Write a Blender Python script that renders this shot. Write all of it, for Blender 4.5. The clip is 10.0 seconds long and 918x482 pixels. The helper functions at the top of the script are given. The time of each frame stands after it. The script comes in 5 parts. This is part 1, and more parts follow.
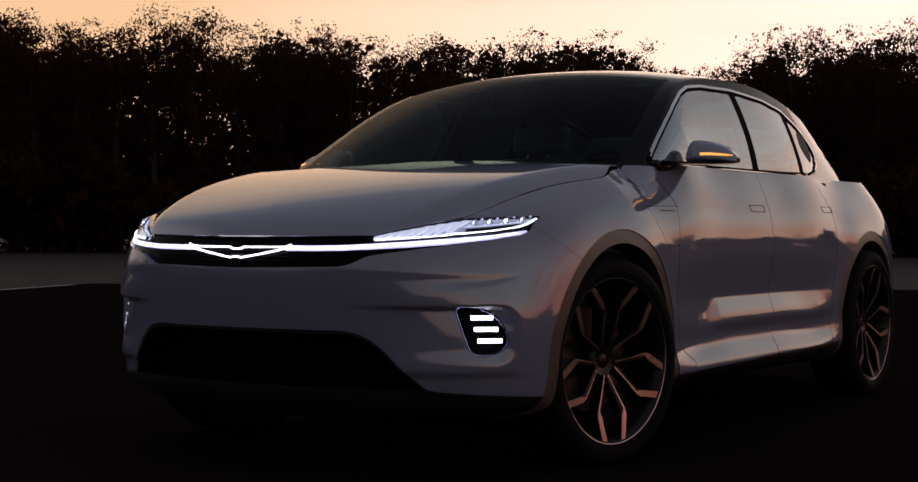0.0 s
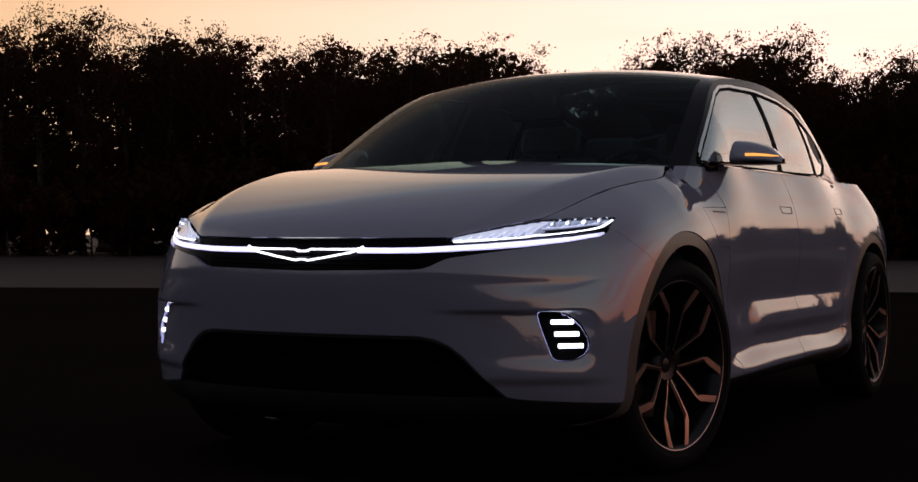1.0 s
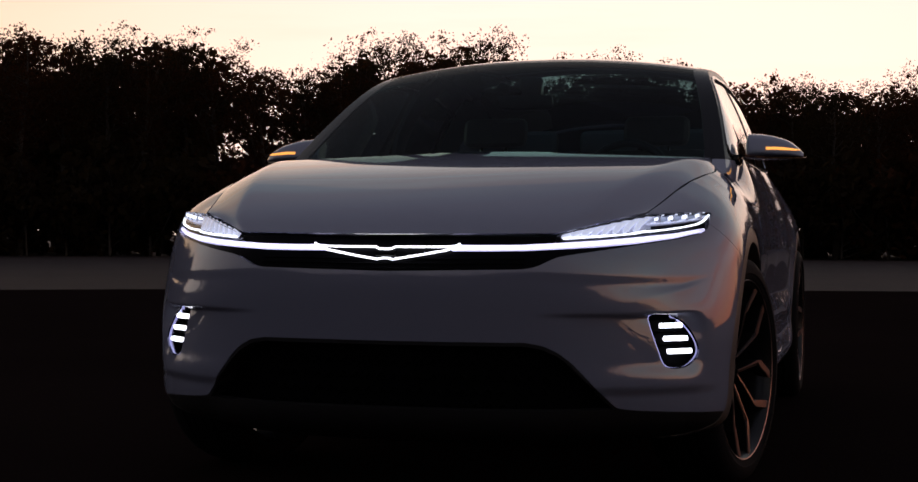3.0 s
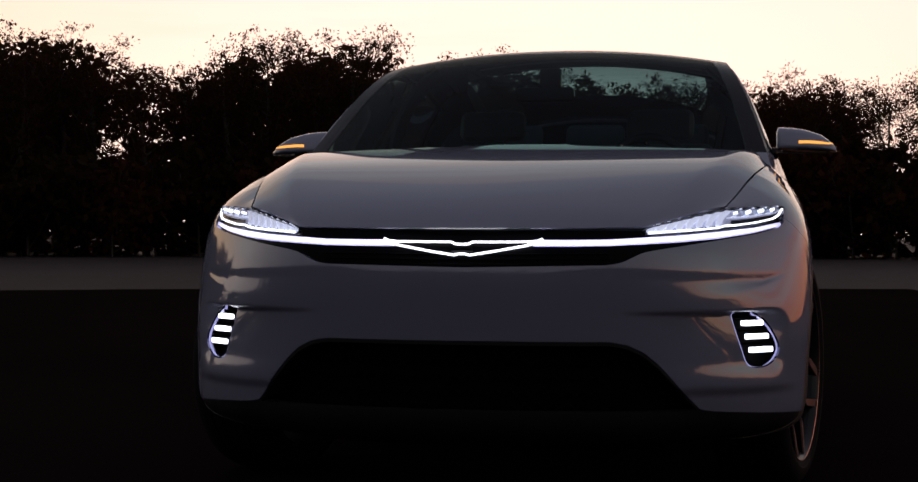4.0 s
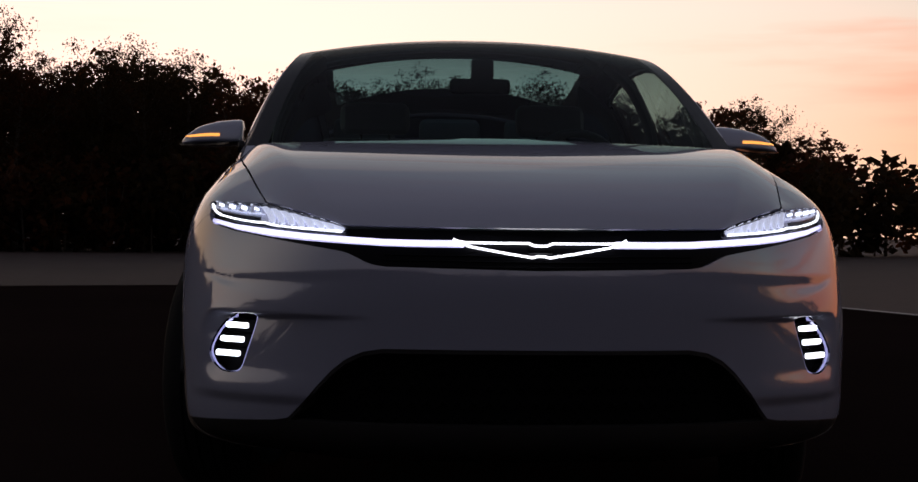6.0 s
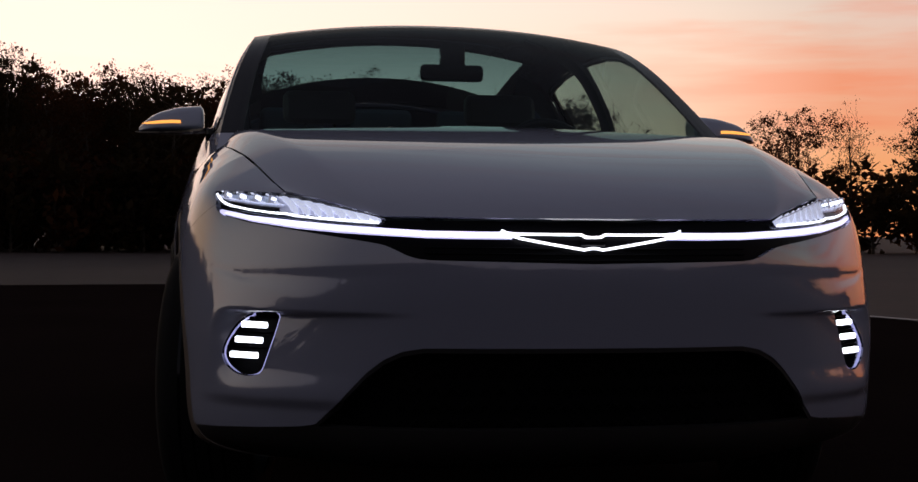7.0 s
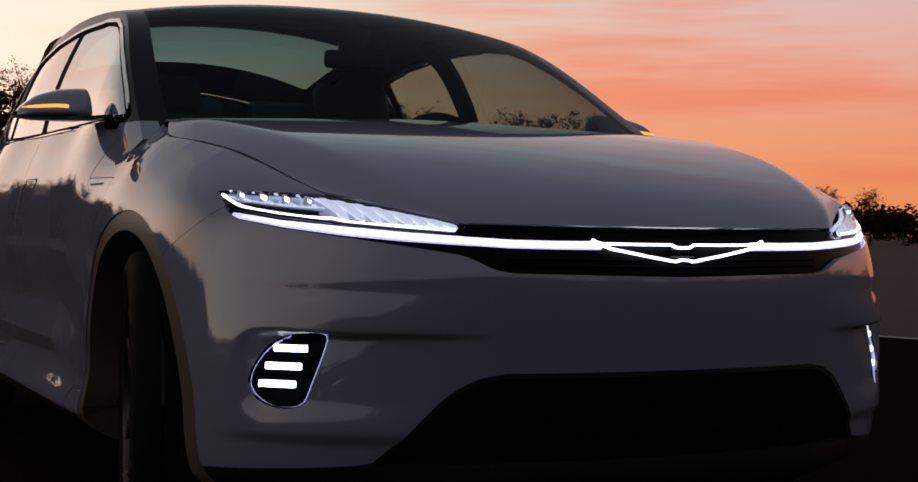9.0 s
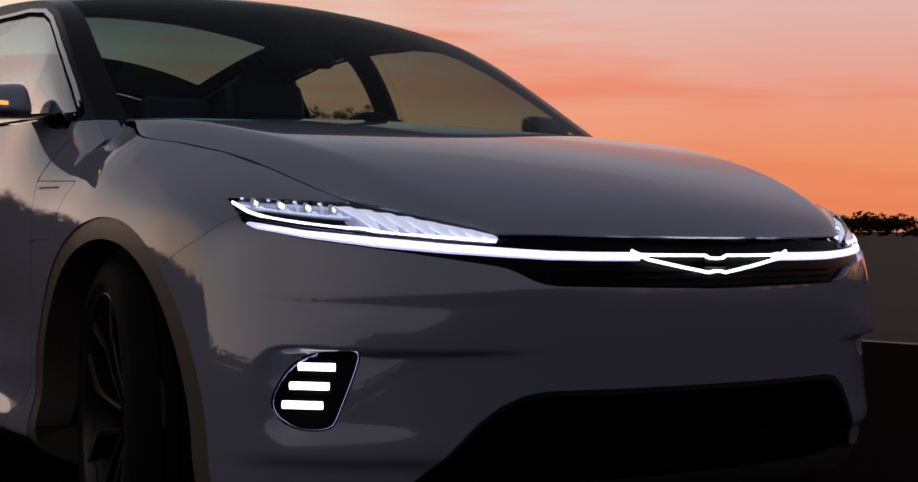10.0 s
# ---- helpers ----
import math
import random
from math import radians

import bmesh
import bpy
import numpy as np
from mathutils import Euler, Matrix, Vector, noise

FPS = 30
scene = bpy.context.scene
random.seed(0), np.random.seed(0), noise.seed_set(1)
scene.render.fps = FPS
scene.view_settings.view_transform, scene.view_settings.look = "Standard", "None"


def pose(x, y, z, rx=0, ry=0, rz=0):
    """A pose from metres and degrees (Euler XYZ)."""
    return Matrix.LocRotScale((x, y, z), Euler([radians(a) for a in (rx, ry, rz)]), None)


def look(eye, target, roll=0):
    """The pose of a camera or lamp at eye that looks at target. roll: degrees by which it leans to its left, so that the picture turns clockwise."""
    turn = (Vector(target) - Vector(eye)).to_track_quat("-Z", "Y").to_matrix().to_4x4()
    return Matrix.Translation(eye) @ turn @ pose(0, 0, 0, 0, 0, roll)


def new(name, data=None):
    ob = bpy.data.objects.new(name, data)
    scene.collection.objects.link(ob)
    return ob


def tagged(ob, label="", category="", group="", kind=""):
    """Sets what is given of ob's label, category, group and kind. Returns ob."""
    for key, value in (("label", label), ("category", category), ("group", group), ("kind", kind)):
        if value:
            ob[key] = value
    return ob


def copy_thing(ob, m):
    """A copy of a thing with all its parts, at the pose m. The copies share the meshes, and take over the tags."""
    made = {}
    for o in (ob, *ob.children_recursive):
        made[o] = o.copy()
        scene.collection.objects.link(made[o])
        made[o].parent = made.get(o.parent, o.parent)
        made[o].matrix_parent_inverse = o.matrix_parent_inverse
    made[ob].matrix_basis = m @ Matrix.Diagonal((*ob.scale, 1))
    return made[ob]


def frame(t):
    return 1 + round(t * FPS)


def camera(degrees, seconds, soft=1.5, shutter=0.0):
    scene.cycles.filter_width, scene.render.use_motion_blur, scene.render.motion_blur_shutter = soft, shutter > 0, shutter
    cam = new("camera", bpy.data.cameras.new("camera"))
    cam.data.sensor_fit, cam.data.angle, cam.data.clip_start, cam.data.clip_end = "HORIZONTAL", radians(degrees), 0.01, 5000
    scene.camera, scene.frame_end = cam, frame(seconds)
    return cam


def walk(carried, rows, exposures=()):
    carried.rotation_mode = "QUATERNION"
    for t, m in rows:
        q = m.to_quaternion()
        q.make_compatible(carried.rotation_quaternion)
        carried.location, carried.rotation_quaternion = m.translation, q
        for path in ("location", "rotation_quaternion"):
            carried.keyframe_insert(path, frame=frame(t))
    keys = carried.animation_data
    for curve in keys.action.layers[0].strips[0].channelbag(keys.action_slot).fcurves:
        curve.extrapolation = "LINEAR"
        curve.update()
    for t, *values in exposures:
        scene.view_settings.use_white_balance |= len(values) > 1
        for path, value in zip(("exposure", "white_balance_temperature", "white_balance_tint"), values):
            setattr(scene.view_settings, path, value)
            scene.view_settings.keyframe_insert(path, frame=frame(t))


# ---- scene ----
cam = camera(32.840, 10.0, soft=1.5)
walk(cam, [
    (0.0, pose(3.4414, -5.0844, 0.8408, 89.690, -0.254, 31.983)),
    (0.5, pose(3.1430, -5.1633, 0.8309, 89.788, -0.186, 30.240)),
    (1.0, pose(2.7884, -5.2636, 0.8348, 89.806, -0.236, 27.444)),
    (1.5, pose(2.4811, -5.2901, 0.8198, 89.847, -0.181, 24.396)),
    (2.0, pose(2.1044, -5.2875, 0.8236, 89.832, -0.200, 20.762)),
    (3.5, pose(1.0919, -5.2947, 0.8138, 89.840, -0.226, 13.202)),
    (4.0, pose(0.7837, -5.2128, 0.8047, 89.827, -0.180, 10.641)),
    (4.5, pose(0.4631, -5.2038, 0.8092, 89.762, -0.355, 7.212)),
    (5.0, pose(0.1676, -5.1103, 0.8003, 89.832, -0.409, 3.185)),
    (5.5, pose(-0.1571, -5.0417, 0.8200, 89.741, -0.560, -0.476)),
    (7.0, pose(-1.0135, -4.5999, 0.7911, 89.716, -0.385, -10.789)),
    (7.5, pose(-1.2199, -4.4348, 0.7930, 89.658, -0.417, -14.408)),
    (8.0, pose(-1.5278, -4.2415, 0.8018, 89.640, -0.567, -19.281)),
    (8.5, pose(-1.6927, -4.0076, 0.8029, 89.692, -0.532, -22.467)),
    (9.0, pose(-1.9389, -3.8137, 0.8148, 89.615, -0.708, -26.371)),
    (9.5, pose(-2.0892, -3.6232, 0.8041, 89.855, -0.696, -29.716)),
    (10.0, pose(-2.3037, -3.4132, 0.8444, 89.455, -0.691, -34.274)),
])

# ---- light ----
SUN_YAW = -9.0     # compass turn of the set sun from +Y towards +X
world = bpy.data.worlds.new("dusk_sky")
scene.world = world
world.use_nodes = True


def wnode(kind, operation="", blend=""):
    n = world.node_tree.nodes.new(kind)
    if operation:
        n.operation = operation
    if blend:
        n.blend_type = blend
    return n


def wlink(a, b):
    world.node_tree.links.new(a, b)


world.node_tree.nodes.clear()
w_out = wnode("ShaderNodeOutputWorld")
w_bg = wnode("ShaderNodeBackground")
w_sky = wnode("ShaderNodeTexSky")
w_sky.sky_type = "NISHITA"
w_sky.sun_disc = False
w_sky.sun_elevation = radians(1.5)
w_sky.sun_rotation = radians(SUN_YAW)
w_sky.air_density = 1.0
w_sky.dust_density = 2.0
w_sky.ozone_density = 1.0
w_geo = wnode("ShaderNodeTexCoord")
w_sep = wnode("ShaderNodeSeparateXYZ")
wlink(w_geo.outputs["Generated"], w_sep.inputs[0])
# streaked clouds, thin and flat near the horizon
w_map = wnode("ShaderNodeMapping")
w_map.inputs["Scale"].default_value = (1.7, 1.7, 17.0)
w_map.inputs["Rotation"].default_value = (radians(4), radians(-5), 0)
wlink(w_geo.outputs["Generated"], w_map.inputs[0])
w_noise = wnode("ShaderNodeTexNoise")
w_noise.inputs["Scale"].default_value = 1.7
w_noise.inputs["Detail"].default_value = 6
w_noise.inputs["Roughness"].default_value = 0.55
wlink(w_map.outputs[0], w_noise.inputs["Vector"])
w_cl = wnode("ShaderNodeMapRange")
w_cl.inputs["From Min"].default_value = 0.45
w_cl.inputs["From Max"].default_value = 0.62
wlink(w_noise.outputs[0], w_cl.inputs[0])
# colour of the clear dusk sky by height
w_ramp = wnode("ShaderNodeValToRGB")
wlink(w_sep.outputs["Z"], w_ramp.inputs[0])
cr = w_ramp.color_ramp
for pos, col in ((0.0, (.95, .38, .12)), (0.035, (1.0, .45, .17)), (0.07, (.98, .49, .26)), (0.10, (.94, .58, .39)), (0.14, (.87, .70, .57)), (0.20, (.64, .63, .60)), (0.28, (.48, .535, .56)), (0.38, (.33, .375, .41)), (0.50, (.215, .24, .285)), (0.65, (.17, .178, .23)), (1.0, (.165, .168, .225))):
    e = cr.elements[0] if pos == 0 else cr.elements[-1] if pos == 1 else cr.elements.new(pos)
    e.color = (*col, 1)
# colour of the lit clouds by height
w_ramp2 = wnode("ShaderNodeValToRGB")
wlink(w_sep.outputs["Z"], w_ramp2.inputs[0])
cr = w_ramp2.color_ramp
for pos, col in ((0.0, (.95, .34, .13)), (0.05, (.97, .36, .17)), (0.10, (.97, .39, .22)), (0.16, (.90, .45, .32)), (0.22, (.66, .45, .38)), (0.3, (.48, .43, .42)), (0.42, (.26, .255, .29)), (0.6, (.175, .17, .215)), (1.0, (.16, .155, .205))):
    e = cr.elements[0] if pos == 0 else cr.elements[-1] if pos == 1 else cr.elements.new(pos)
    e.color = (*col, 1)
# nearness to the sun's azimuth
w_dot = wnode("ShaderNodeVectorMath", operation="DOT_PRODUCT")
wlink(w_geo.outputs["Generated"], w_dot.inputs[0])
w_dot.inputs[1].default_value = (math.sin(radians(SUN_YAW)), math.cos(radians(SUN_YAW)), 0)
w_axis = wnode("ShaderNodeVectorMath", operation="DOT_PRODUCT")
wlink(w_geo.outputs["Generated"], w_axis.inputs[0])
w_axis.inputs[1].default_value = (math.sin(radians(14)), math.cos(radians(14)), 0)
w_near = wnode("ShaderNodeMapRange")
w_near.inputs["From Min"].default_value = 0.83
w_near.inputs["From Max"].default_value = 0.985
wlink(w_dot.outputs["Value"], w_near.inputs[0])
# well away from the glow the low sky turns pale
w_west = wnode("ShaderNodeVectorMath", operation="DOT_PRODUCT")
wlink(w_geo.outputs["Generated"], w_west.inputs[0])
w_west.inputs[1].default_value = (math.sin(radians(-100)), math.cos(radians(-100)), 0)
w_wr = wnode("ShaderNodeMapRange")
w_wr.inputs["From Min"].default_value = 0.68
w_wr.inputs["From Max"].default_value = 0.88
w_wr.inputs["To Max"].default_value = 0.85
wlink(w_west.outputs["Value"], w_wr.inputs[0])
w_peach = wnode("ShaderNodeMixRGB")
w_peach.inputs[2].default_value = (.86, .76, .70, 1)
wlink(w_wr.outputs[0], w_peach.inputs[0])
w_glow = wnode("ShaderNodeMixRGB")
w_glow.inputs[2].default_value = (1.70, 1.24, 1.06, 1)
w_mixc = wnode("ShaderNodeMixRGB")
wlink(w_cl.outputs[0], w_mixc.inputs[0])
wlink(w_ramp.outputs[0], w_mixc.inputs[1])
wlink(w_ramp2.outputs[0], w_mixc.inputs[2])
# side of the sky that faces away from the sun is dim
w_side = wnode("ShaderNodeMapRange")
w_side.inputs["From Min"].default_value = -0.9
w_side.inputs["From Max"].default_value = 0.9
w_side.inputs["To Min"].default_value = 0.85
w_side.inputs["To Max"].default_value = 1.0
wlink(w_axis.outputs["Value"], w_side.inputs[0])
w_lowglow = wnode("ShaderNodeMapRange")
w_lowglow.inputs["From Min"].default_value = 0.38
w_lowglow.inputs["From Max"].default_value = 0.03
w_lowglow.inputs["To Max"].default_value = 0.95
wlink(w_sep.outputs["Z"], w_lowglow.inputs[0])
w_gm = wnode("ShaderNodeMath", operation="MULTIPLY")
wlink(w_near.outputs[0], w_gm.inputs[0])
wlink(w_lowglow.outputs[0], w_gm.inputs[1])
wlink(w_gm.outputs[0], w_glow.inputs[0])


def toward(yaw, lo, hi, most):
    """How near a way is to a compass turn: 0 at the cosine lo, most at hi."""
    d = wnode("ShaderNodeVectorMath", operation="DOT_PRODUCT")
    wlink(w_geo.outputs["Generated"], d.inputs[0])
    d.inputs[1].default_value = (math.sin(radians(yaw)), math.cos(radians(yaw)), 0)
    r = wnode("ShaderNodeMapRange")
    r.inputs["From Min"].default_value, r.inputs["From Max"].default_value, r.inputs["To Max"].default_value = lo, hi, most
    wlink(d.outputs["Value"], r.inputs[0])
    return r.outputs[0]


# pinker air past the glow on one side, yellow peach on the other
w_pink = wnode("ShaderNodeMixRGB", blend="MULTIPLY")
w_pink.inputs[2].default_value = (.90, .68, .78, 1)
wlink(toward(58, .78, .97, 1.0), w_pink.inputs[0])
wlink(w_mixc.outputs[0], w_pink.inputs[1])
w_gold = wnode("ShaderNodeMixRGB")
w_gold.inputs[2].default_value = (1.08, .68, .39, 1)
wlink(toward(-44, .87, .975, .85), w_gold.inputs[0])
wlink(w_pink.outputs[0], w_gold.inputs[1])
wlink(w_gold.outputs[0], w_peach.inputs[1])
wlink(w_peach.outputs[0], w_glow.inputs[1])
w_cool = wnode("ShaderNodeMixRGB")
w_cool.inputs[2].default_value = (.185, .18, .225, 1)
w_far = wnode("ShaderNodeMapRange")
w_far.inputs["From Min"].default_value = 0.05
w_far.inputs["From Max"].default_value = -0.75
w_far.inputs["To Max"].default_value = 0.95
wlink(w_axis.outputs["Value"], w_far.inputs[0])
wlink(w_far.outputs[0], w_cool.inputs[0])
w_dim = wnode("ShaderNodeMixRGB", blend="MULTIPLY")
w_dim.inputs[0].default_value = 1
wlink(w_glow.outputs[0], w_cool.inputs[1])
wlink(w_cool.outputs[0], w_dim.inputs[1])
wlink(w_side.outputs[0], w_dim.inputs[2])
w_add = wnode("ShaderNodeMixRGB", blend="ADD")
w_add.inputs[0].default_value = 0.002
wlink(w_dim.outputs[0], w_add.inputs[1])
wlink(w_sky.outputs[0], w_add.inputs[2])
wlink(w_add.outputs[0], w_bg.inputs[0])
w_bg.inputs[1].default_value = 0.95
wlink(w_bg.outputs[0], w_out.inputs[0])

sun = new("sun", bpy.data.lights.new("sun", "SUN"))
sun.data.energy = 0.05
sun.data.angle = radians(55)
sun.data.color = (1.0, .56, .30)
sun_way = Vector((math.sin(radians(SUN_YAW)), math.cos(radians(SUN_YAW)), math.tan(radians(3))))
sun.matrix_world = look(sun_way * 50, (0, 0, 0))

# ---- materials ----
def material(name, color, rough=0.5, metal=0.0, coat=0.0, var=0.0, scale=8.0, bump=0.0, emit=0.0, spec=0.5, emit_color=None, bump_scale=None, coat_rough=0.03, coat_ior=1.5):
    """A principled material with two scales of variation in tone and a fine relief."""
    m = bpy.data.materials.new(name)
    m.use_nodes = True
    t = m.node_tree
    b = t.nodes["Principled BSDF"]
    b.inputs["Base Color"].default_value = (*color, 1)
    b.inputs["Roughness"].default_value = rough
    b.inputs["Metallic"].default_value = metal
    b.inputs["Coat Weight"].default_value = coat
    b.inputs["Coat Roughness"].default_value = coat_rough
    b.inputs["Coat IOR"].default_value = coat_ior
    b.inputs["Specular IOR Level"].default_value = spec
    if emit:
        b.inputs["Emission Color"].default_value = (*(emit_color or color), 1)
        b.inputs["Emission Strength"].default_value = emit
    if var or bump:
        tc = t.nodes.new("ShaderNodeTexCoord")
        big, fine = t.nodes.new("ShaderNodeTexNoise"), t.nodes.new("ShaderNodeTexNoise")
        big.inputs["Scale"].default_value, fine.inputs["Scale"].default_value = scale, scale * 14
        big.inputs["Detail"].default_value = fine.inputs["Detail"].default_value = 5
        for n in (big, fine):
            t.links.new(tc.outputs["Object"], n.inputs["Vector"])
        if var:
            mul = t.nodes.new("ShaderNodeMath")
            mul.operation = "ADD"
            t.links.new(big.outputs[0], mul.inputs[0])
            t.links.new(fine.outputs[0], mul.inputs[1])
            mr = t.nodes.new("ShaderNodeMapRange")
            mr.inputs["From Min"].default_value, mr.inputs["From Max"].default_value = 0.6, 1.4
            mr.inputs["To Min"].default_value, mr.inputs["To Max"].default_value = 1 - var, 1 + var
            t.links.new(mul.outputs[0], mr.inputs[0])
            mx = t.nodes.new("ShaderNodeMixRGB")
            mx.blend_type = "MULTIPLY"
            mx.inputs[0].default_value = 1
            mx.inputs[1].default_value = (*color, 1)
            t.links.new(mr.outputs[0], mx.inputs[2])
            t.links.new(mx.outputs[0], b.inputs["Base Color"])
        if bump:
            if bump_scale:
                fine.inputs["Scale"].default_value = bump_scale
            bp = t.nodes.new("ShaderNodeBump")
            bp.inputs["Strength"].default_value = bump
            bp.inputs["Distance"].default_value = 0.01
            t.links.new(fine.outputs[0], bp.inputs["Height"])
            t.links.new(bp.outputs[0], b.inputs["Normal"])
    return m


def glass(name, tint, base=.04, gloss=1.0):
    """A thin pane: tinted see-through, with gloss that grows towards grazing view."""
    m = bpy.data.materials.new(name)
    m.use_nodes = True
    t = m.node_tree
    t.nodes.clear()
    out, mix = t.nodes.new("ShaderNodeOutputMaterial"), t.nodes.new("ShaderNodeMixShader")
    clear, shine = t.nodes.new("ShaderNodeBsdfTransparent"), t.nodes.new("ShaderNodeBsdfGlossy")
    lw, pw, ma = t.nodes.new("ShaderNodeLayerWeight"), t.nodes.new("ShaderNodeMath"), t.nodes.new("ShaderNodeMath")
    lw.inputs["Blend"].default_value = .5
    pw.operation, ma.operation = "POWER", "MULTIPLY_ADD"
    pw.inputs[1].default_value = 4.0
    ma.inputs[1].default_value, ma.inputs[2].default_value = 1 - base, base
    clear.inputs[0].default_value = (*tint, 1)
    shine.inputs["Roughness"].default_value = 0.02
    shine.inputs[0].default_value = (gloss, gloss, gloss, 1)
    t.links.new(lw.outputs["Facing"], pw.inputs[0])
    t.links.new(pw.outputs[0], ma.inputs[0])
    t.links.new(ma.outputs[0], mix.inputs[0])
    t.links.new(clear.outputs[0], mix.inputs[1])
    t.links.new(shine.outputs[0], mix.inputs[2])
    t.links.new(mix.outputs[0], out.inputs[0])
    return m


PAINT = material("pearl_paint", (.214, .221, .284), rough=.6, coat=1.0, coat_ior=2.05, coat_rough=.0, var=.012, scale=300, spec=.0)
BLACK = material("gloss_black", (.003, .003, .004), rough=.05, spec=.22)
MATT = material("matt_black", (.003, .003, .0035), rough=.8, spec=.05)
# the rim's emission stands in for bloom and light from the fog bars
FOGGLOW = material("fog_rim_glow", (.10, .10, .16), rough=.15, coat=.6, emit=.65, emit_color=(.50, .50, 1.0))
PILLAR = material("pillar_black", (.004, .004, .005), rough=.22, spec=.06, var=.1, scale=40)
GRILLE = material("grille_black", (.003, .003, .004), rough=.25, spec=.05)
ROOFBLACK = material("roof_black", (.008, .008, .010), rough=.4, coat=1.0, coat_ior=1.8, coat_rough=.01, spec=.1)
SATIN = material("satin_black_plastic", (.012, .011, .011), rough=.45, var=.15, scale=60, bump=.05)
TRIM = material("arch_plastic", (.11, .09, .075), rough=.34, var=.12, scale=40, bump=.04, spec=.3)
RUBBER = material("tyre_rubber", (.009, .0085, .0085), rough=.75, var=.15, scale=30, bump=.1, spec=.06)
RIMBLACK = material("rim_black", (.007, .007, .007), rough=.35, spec=.25, coat=.1, var=.1, scale=50)
COPPER = material("copper_face", (.52, .43, .41), rough=.28, metal=1.0, var=.06, scale=80)
CHROME = material("satin_chrome", (.72, .68, .66), rough=.2, metal=1.0)
DISC = material("brake_steel", (.10, .095, .09), rough=.35, metal=1.0, var=.1, scale=50)
# lilac emission of the bar's edge stands in for its halo
LIGHTBAR = material("light_bar", (.9, .9, 1.0), rough=.3, emit=.95, emit_color=(.62, .60, 1.0))
BARCORE = material("light_bar_core", (.9, .9, 1.0), rough=.3, emit=1.4, emit_color=(.84, .84, 1.0))
EMBLEM = material("emblem_light", (.9, .9, 1.0), rough=.3, emit=2.6, emit_color=(.90, .90, 1.0))
LAMPLED = material("lamp_led", (.9, .9, 1.0), rough=.3, emit=2.2, emit_color=(.86, .90, 1.0))
LAMPFIN = material("lamp_fin", (.6, .62, .7), rough=.15, emit=.72, emit_color=(.72, .76, 1.0), coat=1.0)
FOGLED = material("fog_led", (.9, .9, 1.0), rough=.3, emit=2.6, emit_color=(.88, .90, 1.0))
LAMPGLOW = material("lamp_diffuser", (.5, .5, .6), rough=.25, emit=.13, emit_color=(.62, .68, 1.0), coat=1.0, var=.2, scale=60)
# reflector metal with the lamp light it would return put in as emission
LAMPDIM = material("lamp_reflector_glow", (.45, .47, .55), rough=.2, metal=.6, emit=.26, emit_color=(.58, .70, 1.0), var=.35, scale=50)
LAMPSPOT = material("lamp_spot", (.9, .9, 1.0), rough=.3, emit=2.2, emit_color=(.80, .88, 1.0))
AMBER = material("amber_led", (1.0, .5, .1), rough=.3, emit=1.25, emit_color=(1.0, .42, .09))
LAMPINNER = material("lamp_housing", (.35, .36, .42), rough=.18, metal=.9)
GLASSF = glass("windscreen_glass", (.45, .59, .585), .02, .16)
GLASSR = glass("roof_glass", (.25, .44, .50), .03, .3)
GLASSS = glass("side_glass", (.66, .90, .90), .34, 1.0)
LENS = glass("lamp_lens", (.94, .95, .97), .03, .6)
LEATHER = material("seat_leather", (.10, .095, .092), rough=.55, var=.1, scale=20, bump=.08)
CABIN = material("cabin_dark", (.016, .016, .018), rough=.6, var=.1, scale=20)
ASPHALT = material("asphalt", (.0125, .0082, .0075), rough=.95, var=.3, scale=.35, bump=.5, bump_scale=90, spec=.0)
CONCRETE = material("old_concrete", (.036, .024, .0205), rough=.9, var=.22, scale=.25, bump=.25, spec=.2)
PAINTLINE = material("line_paint", (.30, .28, .26), rough=.8, var=.25, scale=3)
BARK = material("bark", (.06, .045, .032), rough=.95, var=.3, scale=4, bump=.6)
POLE = material("grey_pole", (.25, .23, .22), rough=.6, var=.1)


def leafy(name, a, b):
    """Autumn leaves, a little light coming through them."""
    m = bpy.data.materials.new(name)
    m.use_nodes = True
    t = m.node_tree
    p, out = t.nodes["Principled BSDF"], t.nodes["Material Output"]
    p.inputs["Roughness"].default_value = .8
    p.inputs["Specular IOR Level"].default_value = .15
    g = t.nodes.new("ShaderNodeNewGeometry")
    r = t.nodes.new("ShaderNodeValToRGB")
    r.color_ramp.elements[0].color, r.color_ramp.elements[1].color = (*a, 1), (*b, 1)
    t.links.new(g.outputs["Random Per Island"], r.inputs[0])
    t.links.new(r.outputs[0], p.inputs["Base Color"])
    tr, mx = t.nodes.new("ShaderNodeBsdfTranslucent"), t.nodes.new("ShaderNodeMixShader")
    t.links.new(r.outputs[0], tr.inputs[0])
    mx.inputs[0].default_value = .6
    t.links.new(p.outputs[0], mx.inputs[1])
    t.links.new(tr.outputs[0], mx.inputs[2])
    t.links.new(mx.outputs[0], out.inputs[0])
    return m


LEAF_BROWN = leafy("leaves_rust", (.032, .012, .005), (.085, .029, .009))
LEAF_GREEN = leafy("leaves_olive", (.024, .014, .006), (.050, .029, .010))

